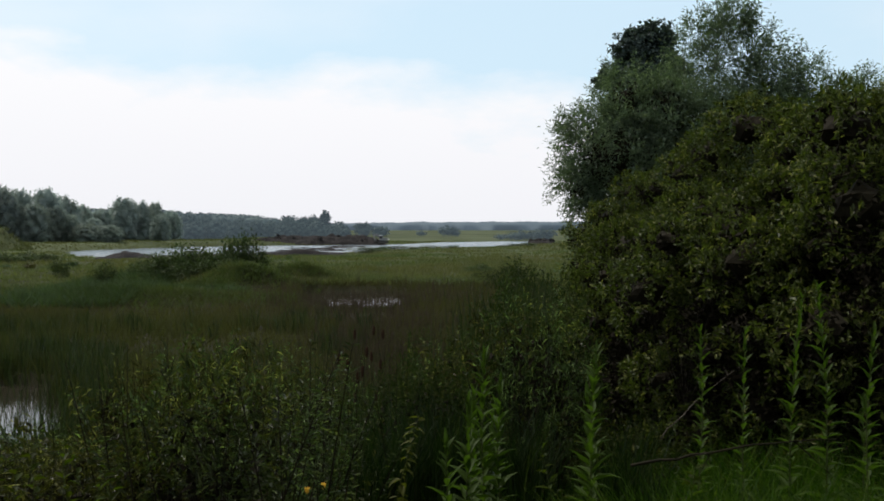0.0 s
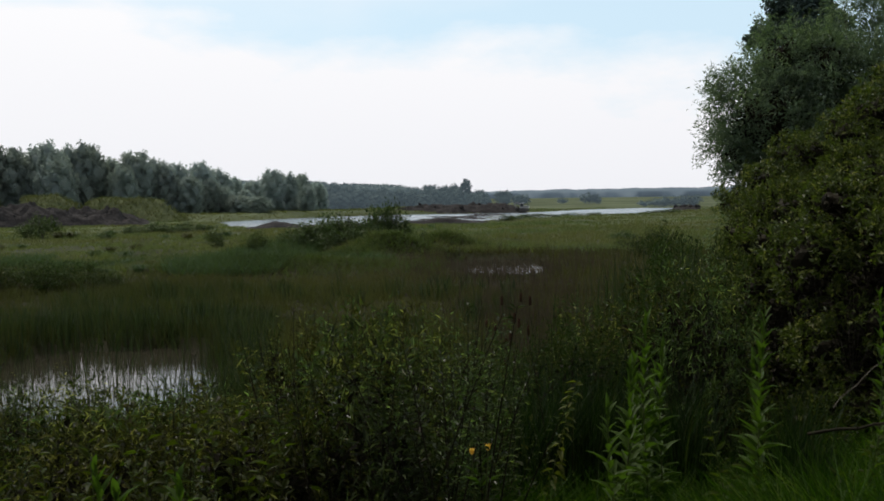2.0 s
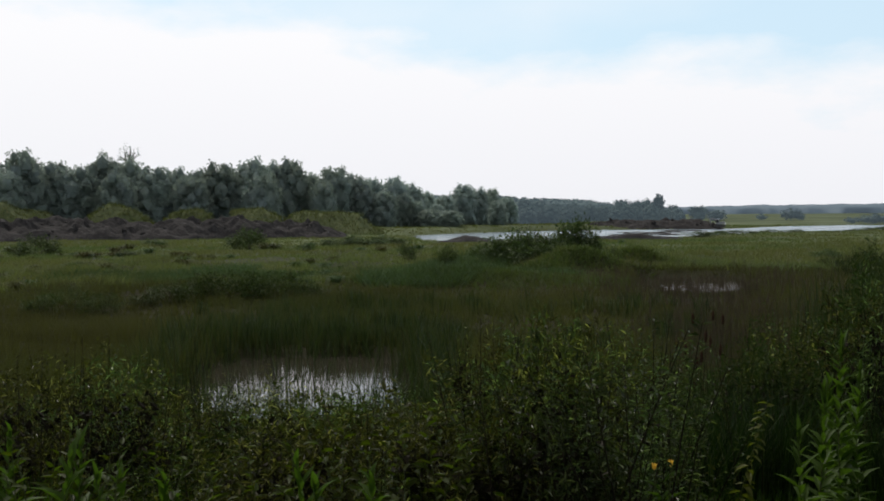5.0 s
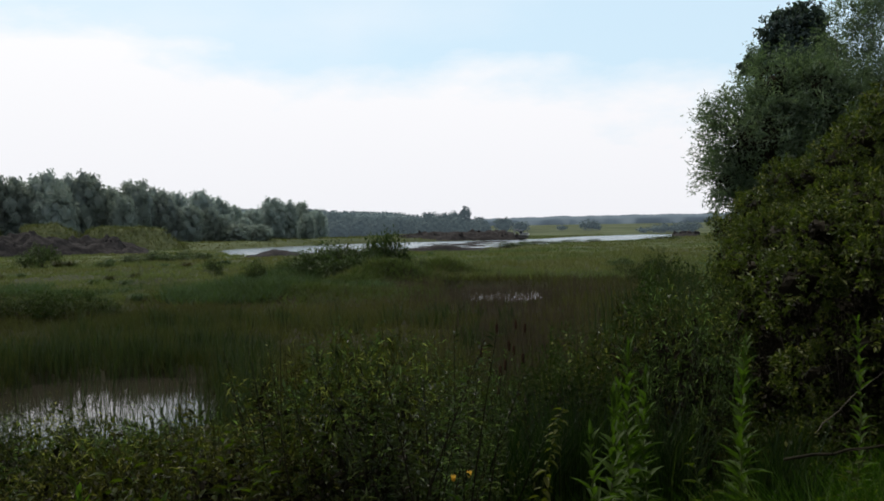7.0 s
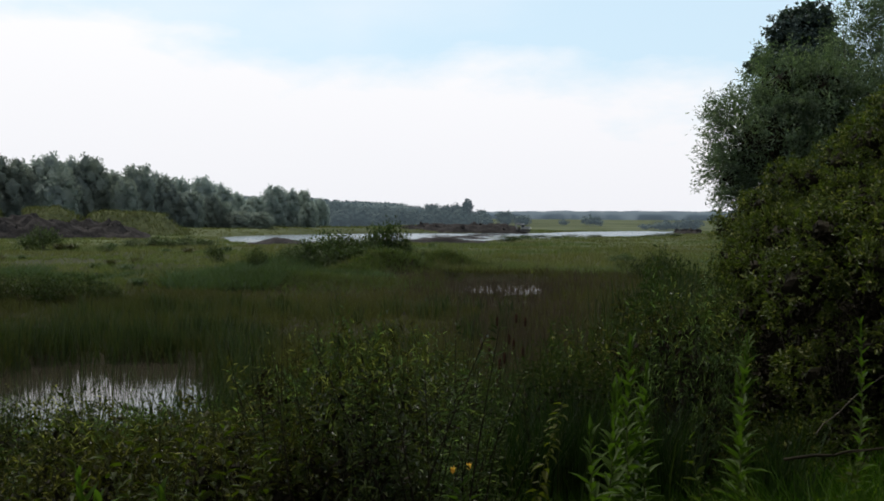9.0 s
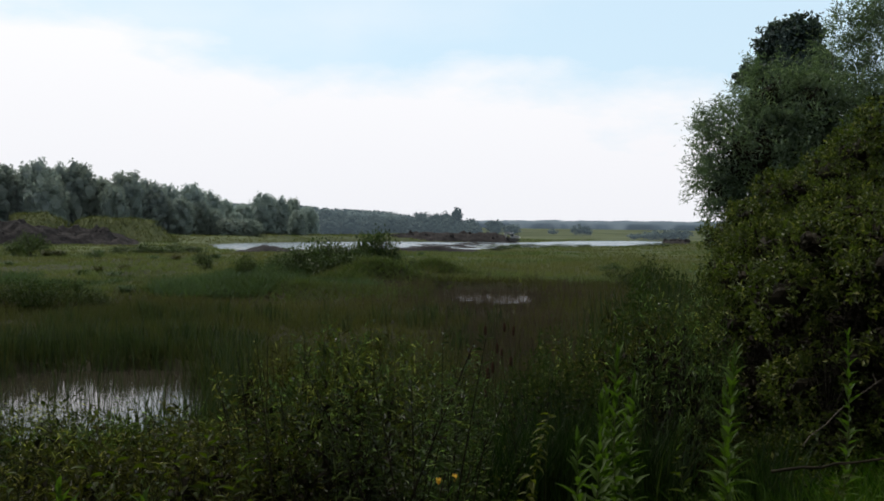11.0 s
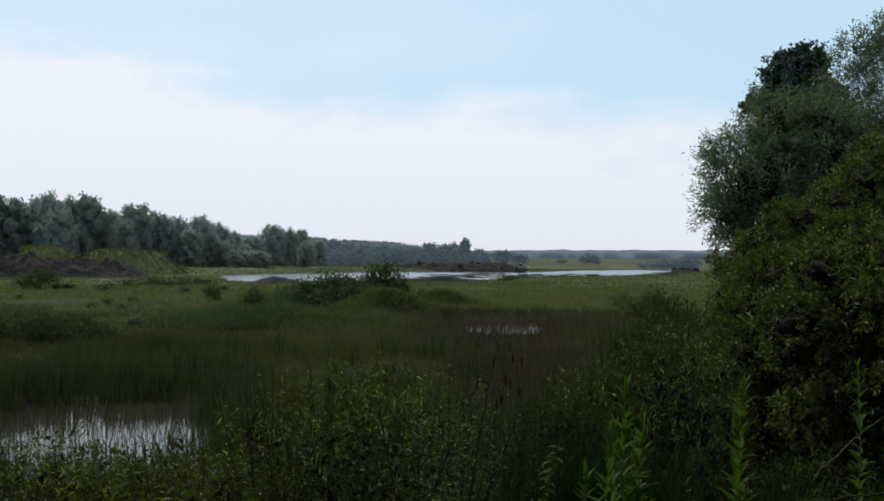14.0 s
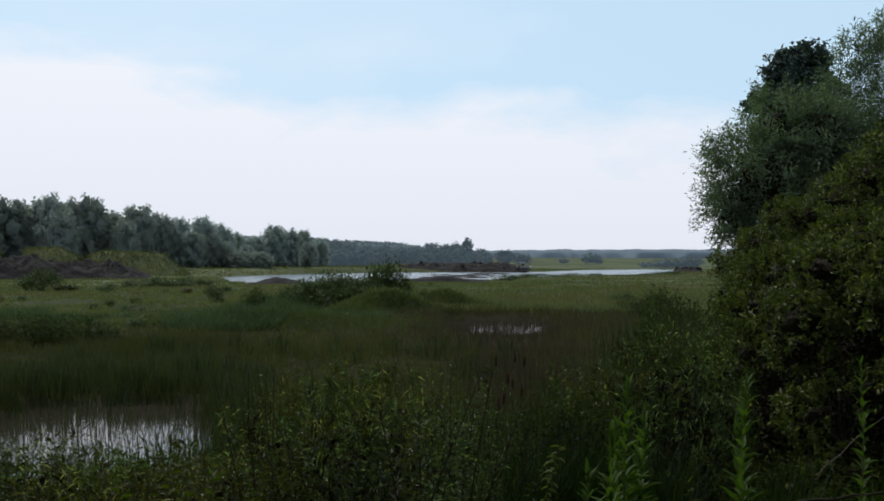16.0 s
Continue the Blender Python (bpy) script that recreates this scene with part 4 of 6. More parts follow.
    plant_tree("dying_tree", bare, x, y, "thin half-bare tree standing out of the wood", "tree", "trees behind the marsh").scale = (1, 1, (rise(3.98, 199) - 1.5) / 16.8)
    x, y = bearing(38.2, 198)
    slim = tree_meshes("slim_tree", M_FARTREE, 63, [(0, 0, 11.5, 0.9, 3.0), (0.2, 0, 14.2, 0.6, 1.6), (-0.3, 0, 8.5, 1.2, 2.5)], 120, 5, 0.36, 0.6, 0.7, 0.0, 2, 60, foot=0.14, shell=0.3)
    plant_tree("birch_tree", slim, x, y, "slender open-crowned birch rising over the wood", "tree", "trees behind the marsh").scale = (1, 1, (rise(3.75, 198) - 1.5) / 15.8)
    x, y = bearing(6.8, 335)
    spire = tree_parts(62, [(0, 0, 5, 1.7, 4.2), (0.3, 0, 8.0, 1.0, 2.2), (0.2, 0, 2, 1.8, 2)], 240, 12, 0.6, 0.6, 0.9, 0.0, 1, 20, foot=0.2)
    far_crown(spire, x, y, float(land(x, y)), 0.0, 1.0, (rise(1.2, 335) - 0.6) / 10.4)


def build_ridge():
    """Wooded hills on the skyline."""
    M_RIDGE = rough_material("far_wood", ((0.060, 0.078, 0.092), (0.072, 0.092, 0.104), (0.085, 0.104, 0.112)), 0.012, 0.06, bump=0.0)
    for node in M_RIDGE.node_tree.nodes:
        if node.type == "BSDF_PRINCIPLED":          # kilometres of bright air: haze painted as glow over blued tones
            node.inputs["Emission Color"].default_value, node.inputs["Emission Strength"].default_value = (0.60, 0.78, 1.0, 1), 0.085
    for label, d, az0, az1, hs, step in (
            ("distant wooded ridge on the skyline under haze", 1900, -40, 60, [(-40, .48), (-6, .50), (2, .48), (5, .40), (9, .36), (14, .50), (60, .6)], 0.05),
            ("far wood beyond the meadow", 700, 7.5, 60, [(7.5, 0.1), (8.6, 0.4), (9.8, 0.62), (12, 0.78), (15.4, 0.95), (22, 1.1), (60, 1.2)], 0.10)):
        az = np.arange(az0, az1, step)
        top = rise(0, d) + d * np.tan(np.radians(np.interp(az, [h[0] for h in hs], [h[1] for h in hs])))
        top = top + (waves(az * 2, az * 0, 1.0) - 0.5) * d * 0.0010 + (waves(az * 9, az * 0 + 9, 1.0) - 0.5) * d * 0.0004
        rows = []
        for k, (dd, hh) in enumerate([(0, 0.0), (0, 0.55), (d * 0.012, 0.85), (d * 0.03, 1.0), (d * 0.06, 0.9), (d * 0.08, 0.0)]):
            w = d + dd + (waves(az * 1.5 + k * 31, az * 0, 1.0) - 0.5) * d * 0.01
            base = land(-np.sin(np.radians(az)) * w, np.cos(np.radians(az)) * w) - 2.0
            rows.append(np.stack([-np.sin(np.radians(az)) * w, np.cos(np.radians(az)) * w, base + (top - base) * hh], -1))
        v = np.stack(rows, 1).reshape(-1, 3)
        i, j = np.meshgrid(np.arange(len(az) - 1), np.arange(5), indexing="ij")
        i, j = i.ravel(), j.ravel()
        f = np.stack([i * 6 + j, i * 6 + j + 1, (i + 1) * 6 + j + 1, (i + 1) * 6 + j], 1)
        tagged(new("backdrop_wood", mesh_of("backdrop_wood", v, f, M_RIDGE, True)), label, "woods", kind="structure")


def build_marsh_shrubs():
    kinds, far, low = [], [], []
    for s in range(4):
        q = np.random.default_rng(70 + s)
        lobes = [(0, 0, 0.9, 0.9, 0.8)] + [(q.normal() * 0.6, q.normal() * 0.6, 0.5 + q.random() * 0.9, 0.45, 0.5) for _ in range(5)]
        low.append(tree_meshes("shrub", M_DARKHERB, 90 + s, lobes, 130, 14, 0.10, 0.45, 0.35, 0.0, 5, 20, foot=0.02, up=1.0, shell=0.25))
        far.append(tree_parts(70 + s, lobes, 60, 10, 0.25, 0.5, 0.5, 0.0, 3, 6, foot=0.03, up=0.8, shell=0.6, core=0.7))
        kinds.append(tree_meshes("shrub", M_SHRUB, 70 + s, lobes, 95, 13, 0.16, 0.5, 0.5, 0.0, 5, 30, foot=0.03, up=0.8, shell=0.25))
    spots = [  # bearing, distance, height, spread
        (17.5, 63, 0.9, 0.9), (16.8, 62, 1.2, 1.1), (16.2, 60, 1.3, 1.1), (15.7, 63, 1.6, 1.2), (15.0, 61, 1.9, 1.25), (14.3, 62, 2.1, 1.25), (13.6, 61, 2.0, 1.25), (13.0, 63, 1.9, 1.15), (12.4, 65, 2.1, 1.1), (11.8, 66, 3.0, 1.05), (11.2, 66, 3.0, 1.05), (10.6, 67, 1.8, 0.95), (14.6, 58, 1.2, 1.1), (13.4, 58, 1.1, 1.0), (9.3, 72, 0.9, 0.5), (8.5, 75, 0.8, 0.45),
        (4.0, 160, 0.6, 1.6), (3.4, 167, 0.65, 1.7), (1.8, 177, 0.45, 1.7), (0.8, 183, 0.55, 1.6), (-0.6, 188, 0.5, 1.5), (-3.6, 200, 0.4, 1.6), (-4.2, 204, 0.5, 1.8), (-5.0, 208, 0.7, 2.0),
        (19.0, 58, 1.5, 0.6), (21.3, 70, 1.4, 0.6), (30.4, 100, 2.3, 1.4), (31.2, 102, 1.5, 1.2), (24.6, 114, 1.1, 1.6), (22.8, 116, 1.0, 1.5), (23.7, 112, 1.0, 1.4), (21.9, 114, 0.9, 1.3), (25.7, 111, 0.9, 1.4), (41.5, 95, 1.7, 1.5), (42.6, 90, 1.2, 1.2), (27.2, 96, 0.7, 0.8), (37.0, 88, 0.6, 0.8),
        (-3.0, 56, 1.1, 0.9), (-3.7, 52, 1.4, 0.9), (-2.2, 74, 0.8, 1.0), (35.6, 118, 0.8, 1.2), (4.6, 150, 0.8, 2.0), (2.8, 172, 0.7, 2.2), (-4.2, 46, 2.0, 0.8), (-5.0, 36, 2.2, 0.7), (-5.6, 28, 2.4, 0.7), (-0.3, 420, 4.6, 2.6), (-0.75, 424, 3.6, 2.2), (1.2, 440, 2.6, 1.6), (-4.0, 322, 2.4, 2.0), (-4.5, 318, 3.0, 2.2), (-5.0, 320, 3.2, 2.4), (-5.6, 316, 3.4, 2.4), (-3.4, 330, 1.8, 2.0), (-6.2, 318, 3.4, 2.4),
        (27.4, 39, 0.8, 0.8), (28.3, 40, 1.1, 0.9), (29.2, 39, 1.2, 1.0), (30.2, 38, 1.2, 1.0), (31.3, 39, 1.25, 1.0), (32.5, 38, 1.2, 1.0), (33.7, 38, 1.0, 0.9), (34.9, 37, 0.9, 0.9), (36.0, 36, 0.6, 0.8), (38.5, 34, 0.8, 0.7), (40.0, 35, 0.9, 0.8), (41.6, 34, 0.8, 0.7)]
    q = np.random.default_rng(75)
    for az, d, h, w in spots:
        x, y = bearing(az, d)
        if d > 300:
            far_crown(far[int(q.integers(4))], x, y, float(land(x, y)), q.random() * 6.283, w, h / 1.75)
            continue
        ob = plant_tree("marsh_shrub", (low if d < 42 and az > 0 or az < 0 and d < 60 else kinds)[int(q.integers(4))], x, y, "low leafy willow shrub standing in the sedge", "shrub", "shrubs in the marsh", turn=q.random() * 360, names=("wood", "foliage"))
        ob.scale = (w, w, h / 1.75)


# ---- grass, sedge and reeds ----
def scatter(n, az0, az1, d0, d1, r):
    """Places spread evenly over the view between two bearings and two distances."""
    az = az0 + (az1 - az0) * r.random(n)
    d = d0 * (d1 / d0) ** r.random(n)
    a = np.radians(az)
    return -np.sin(a) * d, np.cos(a) * d, d, az


def build_marsh_grass():
    r = np.random.default_rng(80)
    for n, d0, d1, rep, mat, label in ((38000, 13.0, 62.0, 4, M_WETSEDGE, "dark brownish green sedge in the wet hollow"), (62000, 34.0, 300.0, 4, M_SEDGE, "yellowish green sedge and grass covering the marsh")):
        x, y, d, az = scatter(n, -9, 47, d0, d1, r)
        keep = ~wet(x, y) & ~((az > 24.5) & (d > 158)) & (d < np.where(az < 21, 300, np.where(az < 24.5, 205, 170)))
        edge = np.interp(d + 14 * (waves(x, y, 8.0) - 0.5) + np.interp(az, [7, 14], [-8, 2]), [40, 58], [1.0, 0.0])
        pick = r.random(len(x))
        edge = edge + 0.25 * (pick - 0.5)        # the two meet along a ragged line
        keep &= (edge > 0.5) if mat is M_WETSEDGE else (edge <= 0.5)
        x, y, d = x[keep], y[keep], d[keep]
        x, y, d = np.repeat(x, rep), np.repeat(y, rep), np.repeat(d, rep)
        m = len(x)
        clump = 0.05 + d * 0.0022
        x, y = x + r.normal(size=m) * clump, y + r.normal(size=m) * clump
        tuft = waves(x, y, 7.0) * waves(x + 30, y, 1.6) * 2
        a = np.degrees(np.arctan2(-x, y))
        h = np.interp(d, [14, 32], [0.36, 0.26]) * (0.8 + 1.5 * tuft) * (0.7 + 0.5 * r.random(m)) * np.interp(d, [40, 80, 110, 130], [1.0, 0.85, 0.65, 0.6])
        h = h * (1 - 0.5 * np.exp(-((a - 5) / 3.5) ** 2 - ((d - 42) / 6) ** 2))
        hide = (np.exp(-((a - 5) / 3.5) ** 2 - ((d - 41) / 7) ** 2) > r.random(m) * 3.0)
        x, y, d, h = x[~hide], y[~hide], d[~hide], h[~hide]
        m = len(x)
        w = np.maximum(0.014, d * 0.0011) * (0.7 + 0.6 * r.random(m))
        v, f = blades(x, y, land(x, y) - 0.03, h, w, (0.2 + 0.5 * r.random(m)) if mat is M_WETSEDGE else (0.35 + 0.65 * r.random(m)), r)
        tagged(new("marsh_sedge", mesh_of("marsh_sedge", v, f, mat)), label, "sedge", kind="stuff")
    # grey-green reed patches
    x, y, d, az = scatter(36000, 9, 27, 38, 66, r)
    keep = ~wet(x, y) & (waves(x, y, 6.0) + 0.35 * waves(x, y, 2.5) - np.abs(az - 18) / 14 - np.abs(d - 51) / 40 > 0.28)
    x, y, d = x[keep], y[keep], d[keep]
    m = len(x)
    v, f = blades(x, y, land(x, y), 0.4 + 0.3 * r.random(m), 0.045 + 0.03 * r.random(m), 0.6 + 0.5 * r.random(m), r)
    tagged(new("reed_patch", mesh_of("reed_patch", v, f, M_BLUESEDGE)), "wind-combed patch of grey-green reeds", "reeds", kind="stuff")
    x, y, d, az = scatter(26000, 25, 44, 43, 66, r)
    keep = ~wet(x, y) & (waves(x + 15, y, 6.0) + 0.35 * waves(x, y, 2.5) - np.abs(az - 34) / 20 - np.abs(d - 53) / 30 > 0.40)
    x, y, d = x[keep], y[keep], d[keep]
    m = len(x)
    v, f = blades(x, y, land(x, y), 0.3 + 0.25 * r.random(m), 0.045 + 0.03 * r.random(m), 0.6 + 0.5 * r.random(m), r)
    tagged(new("reed_patch", mesh_of("reed_patch", v, f, M_BLUESEDGE)), "wind-combed patch of grey-green reeds", "reeds", kind="stuff")
    # close sedge that rounds off the grassy humps, combed to one side
    X, Y = [], []
    for a, r0, hw, hd, up in HUMMOCKS[:5]:
        cx, cy = bearing(a, r0)
        m = int(1500 * hw)
        u, w = r.normal(size=m) * hw * 0.75, r.normal(size=m) * hd * 0.75
        X.append(cx + u * math.cos(radians(a)) - w * math.sin(radians(a)))
        Y.append(cy + u * math.sin(radians(a)) + w * math.cos(radians(a)))
    x, y = np.concatenate(X), np.concatenate(Y)
    m = len(x)
    v, f = blades(x, y, land(x, y) - 0.03, 0.22 + 0.20 * r.random(m), 0.04 + 0.03 * r.random(m), 0.7 + 0.6 * r.random(m), r)
    tagged(new("hump_sedge", mesh_of("hump_sedge", v, f, M_HUMP)), "close smooth sedge over the grassy humps", "sedge", kind="stuff")
    # rusty dead stalks round the far pool
    x, y, d, az = scatter(44000, -9, 22, 13, 80, r)
    fade = np.exp(-((az - 2.5) / 6.5) ** 2) * np.interp(d, [14, 20, 50, 80], [0.5, 1.0, 0.9, 0.0])
    keep = (0.65 * waves(x, y, 5.0) + 0.35 * waves(x, y, 1.3) < fade * 0.52) & ((~wet(x, y)) | (r.random(len(x)) < 0.8))
    x, y, d = x[keep], y[keep], d[keep]
    m = len(x)
    v, f = blades(x, y, np.maximum(land(x, y), -0.2), (0.45 + 0.7 * r.random(m)) * np.interp(d, [24, 34, 46, 60], [1, 0.6, 0.45, 0.6]), np.maximum(0.009, d * 0.0005), 0.05 + 0.2 * r.random(m), r)
    tagged(new("dead_reed_stalks", mesh_of("dead_reed_stalks", v, f, M_DRYSTALK)), "rusty brown dead reed stalks standing in wet ground", "reeds", kind="stuff")
    m = 2000
    az, d = 4.8 + 3.2 * r.normal(size=m), 47.0 + 6.0 * r.normal(size=m)
    x, y = -np.sin(np.radians(az)) * d, np.cos(np.radians(az)) * d
    v, f = blades(x, y, np.maximum(land(x, y), -0.2), 0.4 + 0.55 * r.random(m), 0.026 + 0.02 * r.random(m), 0.05 + 0.15 * r.random(m), r)
    tagged(new("reed_stalks", mesh_of("reed_stalks", v, f, M_DRYSTALK)), "thin upright reed stalks before the far pool", "reeds", kind="stuff")
    x, y, d, az = scatter(30000, -2, 12, 41, 64, r)
    depth = pool_depth(x, y, *POOLS[1])
    keep = (depth < 0.03) & (depth > -0.55)
    x, y, d = x[keep], y[keep], d[keep]
    m = len(x)
    v, f = blades(x, y, land(x, y) - 0.05, np.where(d > 51, 0.24, 0.12) * (0.6 + 0.8 * r.random(m)), 0.035 + 0.03 * r.random(m), 0.15 + 0.4 * r.random(m), r)
    tagged(new("pool_edge_sedge", mesh_of("pool_edge_sedge", v, f, M_WETSEDGE)), "brown sedge fringing the far pool", "sedge", kind="stuff")
    # dark stands of tall sedge behind and beside the near pool and through the wet hollow
    X, Y, H = [], [], []
    for k in range(420):
        az = 3.0 + 32.0 * r.random()
        d = 13.5 + 24.0 * r.random() ** 1.2
        if k < 110:                            # those crowding the pool's far rim and its end
            az, d = 18.2 + 17.0 * r.random(), 24.6 + 3.5 * r.random()
        elif k < 170:
            az, d = 18.0 + 3.6 * r.random(), 13.5 + 12 * r.random()
        cx, cy = bearing(az, d)
        if k >= 170 and (wet(cx, cy) or waves(cx, cy + 40, 4.0) < 0.5):
            continue
        m = int(10 + 16 * r.random())
        spread = 0.08 + 0.14 * r.random()
        X.append(cx + r.normal(size=m) * spread)
        Y.append(cy + r.normal(size=m) * spread)
        H.append((0.45 + 0.55 * r.random()) * (0.6 + 0.5 * r.random(m)))
    x, y, h = np.concatenate(X), np.concatenate(Y), np.concatenate(H)
    m = len(x)
    d = np.hypot(x, y)
    v, f = blades(x, y, np.maximum(land(x, y), -0.3), h, d * 0.0009 * (0.7 + 0.6 * r.random(m)), 0.06 + 0.3 * r.random(m), r, 3)
    tagged(new("tall_sedge", mesh_of("tall_sedge", v, f, M_CATTAIL)), "tall dark sedge standing in clumps in the wet hollow", "sedge", kind="stuff")
    # upright leaves standing in and round the near pool
    x, y, d, az = scatter(9000, 18, 37, 14.5, 27, r)
    inside = pool_depth(x, y, *POOLS[0])
    keep = r.random(len(x)) < np.where(inside > -0.15, np.clip(0.36 - inside * 1.2, 0.06, 0.45), np.clip(0.5 + inside * 1.0, 0, 0.35))
    x, y = x[keep], y[keep]
    m = len(x)
    v, f = blades(x, y, np.maximum(land(x, y), -0.3), 0.6 + 0.7 * r.random(m), 0.014 + 0.01 * r.random(m), 0.10 + 0.25 * r.random(m), r, 3)
    tagged(new("pool_sedge", mesh_of("pool_sedge", v, f, M_CATTAIL)), "thin dark sedge blades rising from the pool", "sedge", kind="stuff")


def build_tussocks():
    """Round clumps of arching sedge that break up the marsh."""
    r = np.random.default_rng(85)
    kinds = []
    for k in range(5):
        m = 130
        a, t = r.random(m) * 6.283, r.random(m)
        lean = 0.25 + 0.9 * r.random(m)
        h = 0.55 + 0.45 * r.random(m)
        base = np.stack([np.cos(a) * 0.22 * t, np.sin(a) * 0.22 * t, np.zeros(m)], 1)
        mid = base + np.stack([np.cos(a) * lean * 0.35 * h, np.sin(a) * lean * 0.35 * h, h * 0.75], 1)
        tip = base + np.stack([np.cos(a) * lean * h, np.sin(a) * lean * h, h * (1.05 - 0.55 * lean)], 1)
        side = np.stack([-np.sin(a), np.cos(a), np.zeros(m)], 1) * (0.012 + 0.008 * r.random(m))[:, None]
        v = np.stack([base - side, base + side, mid - side, mid + side, tip], 1).reshape(-1, 3)
        i = np.arange(m)[:, None] * 5
        kinds.append(mesh_of("tussock_blades", v, np.concatenate([i + [0, 1, 3], i + [0, 3, 2], i + [2, 3, 4]]), (M_BLUESEDGE, M_WETSEDGE, M_HUMP)[k % 3]))
    made = 0
    while made < 150:
        az, d = 8 + 38 * r.random(), 42 * (115 / 42) ** r.random()
        x, y = bearing(az, d)
        if wet(x, y) or waves(x, y * 0.6 + 20, 7.0) < 0.52:
            continue
        size = (0.45 + 0.45 * r.random()) * float(np.interp(d, [42, 115], [0.8, 1.3]))
        ob = tagged(new("sedge_tussock", kinds[int(r.integers(5))]), "rounded tussock of arching sedge blades", "tussock", "sedge tussocks in the marsh")
        ob.matrix_basis = pose(x, y, float(land(x, y)) - 0.03, 0, 0, r.random() * 360) @ Matrix.Diagonal((size * 1.5, size * 1.5, size * 0.9, 1))
        made += 1


def build_bank_grass():
    r = np.random.default_rng(90)
    x, y, d, az = scatter(80000, -34, 50, 2.4, 8.5, r)
    m = len(x)
    dens = np.interp(az, [-34, -12, -6, 9, 14, 50], [0.9, 0.9, 1.0, 1.0, 0.3, 0.2])
    keep = r.random(m) < dens
    x, y, d, az = x[keep], y[keep], d[keep], az[keep]
    m = len(x)
    h = (0.28 + 0.34 * waves(x, y, 0.9)) * (0.6 + 0.7 * r.random(m))
    v, f = blades(x, y, land(x, y) - 0.02, h, 0.006 + 0.006 * r.random(m), 0.25 + 0.5 * r.random(m), r, 3)
    k = 52000                                  # the same grass on every side of the standpoint
    pd, pa = 13.0 * np.sqrt(r.random(k)), r.random(k) * 6.283
    px, py = -np.sin(pa) * pd, np.cos(pa) * pd
    out = (np.cos(pa - radians(8)) < math.cos(radians(42))) | (pd < 2.6)
    px, py, pd = px[out], py[out], pd[out]
    k = len(px)
    v2, f2 = blades(px, py, land(px, py) - 0.02, (0.2 + 0.3 * waves(px, py, 0.9)) * (0.6 + 0.7 * r.random(k)) * np.interp(pd, [0.4, 2.5], [0.4, 1.0]), np.full(k, 0.03), 0.25 + 0.5 * r.random(k), r)
    v, f = joined([(v, f), (v2, f2)])
    tagged(new("bank_grass", mesh_of("bank_grass", v, f, M_GRASS)), "lush green grass on the bank", "grass", kind="stuff")


def build_undergrowth():
    """The tangle of small leaves and thin stems that fills the bank below the taller plants."""
    r = np.random.default_rng(95)
    n = 6600
    x, y, d, az = scatter(n, -30, 52, 3.4, 16.0, r)
    keep = ~wet(x, y) & (d > np.interp(az, [-30, -8, 0, 10, 50], [6.4, 5.8, 5.8, 3.9, 3.2]))
    x, y, d, az = x[keep], y[keep], d[keep], az[keep]
    n = len(x)
    h = (0.15 + 0.75 * waves(x + 70, y, 1.5)) * (0.7 + 0.6 * r.random(n))
    z = land(x, y)
    foot = np.stack([x, y, z], 1)
    top = foot + np.stack([r.normal(size=n) * 0.10, r.normal(size=n) * 0.10, h], 1)
    per = 15
    k = np.repeat(np.arange(n), per)
    t = 0.2 + 0.8 * r.random(n * per)
    pos = foot[k] * (1 - t[:, None]) + top[k] * t[:, None]
    a = r.random(n * per) * 6.283
    way = np.stack([np.cos(a), np.sin(a), -0.2 + 1.6 * r.random(n * per)], 1)
    size = (0.026 + 0.034 * r.random(n * per)) * np.interp(d[k], [3, 15], [0.9, 1.6])
    v, f = leaves(pos + r.normal(size=pos.shape) * 0.04, way, unit(r.normal(size=pos.shape) * 0.7 + (0, 0, 1.0)), size, size * (0.28 + 0.2 * r.random(n * per)), droop=0.15)
    tagged(new("undergrowth", mesh_of("undergrowth", v, f, M_HERB)), "tangle of leafy herbs covering the bank", "undergrowth", kind="stuff")


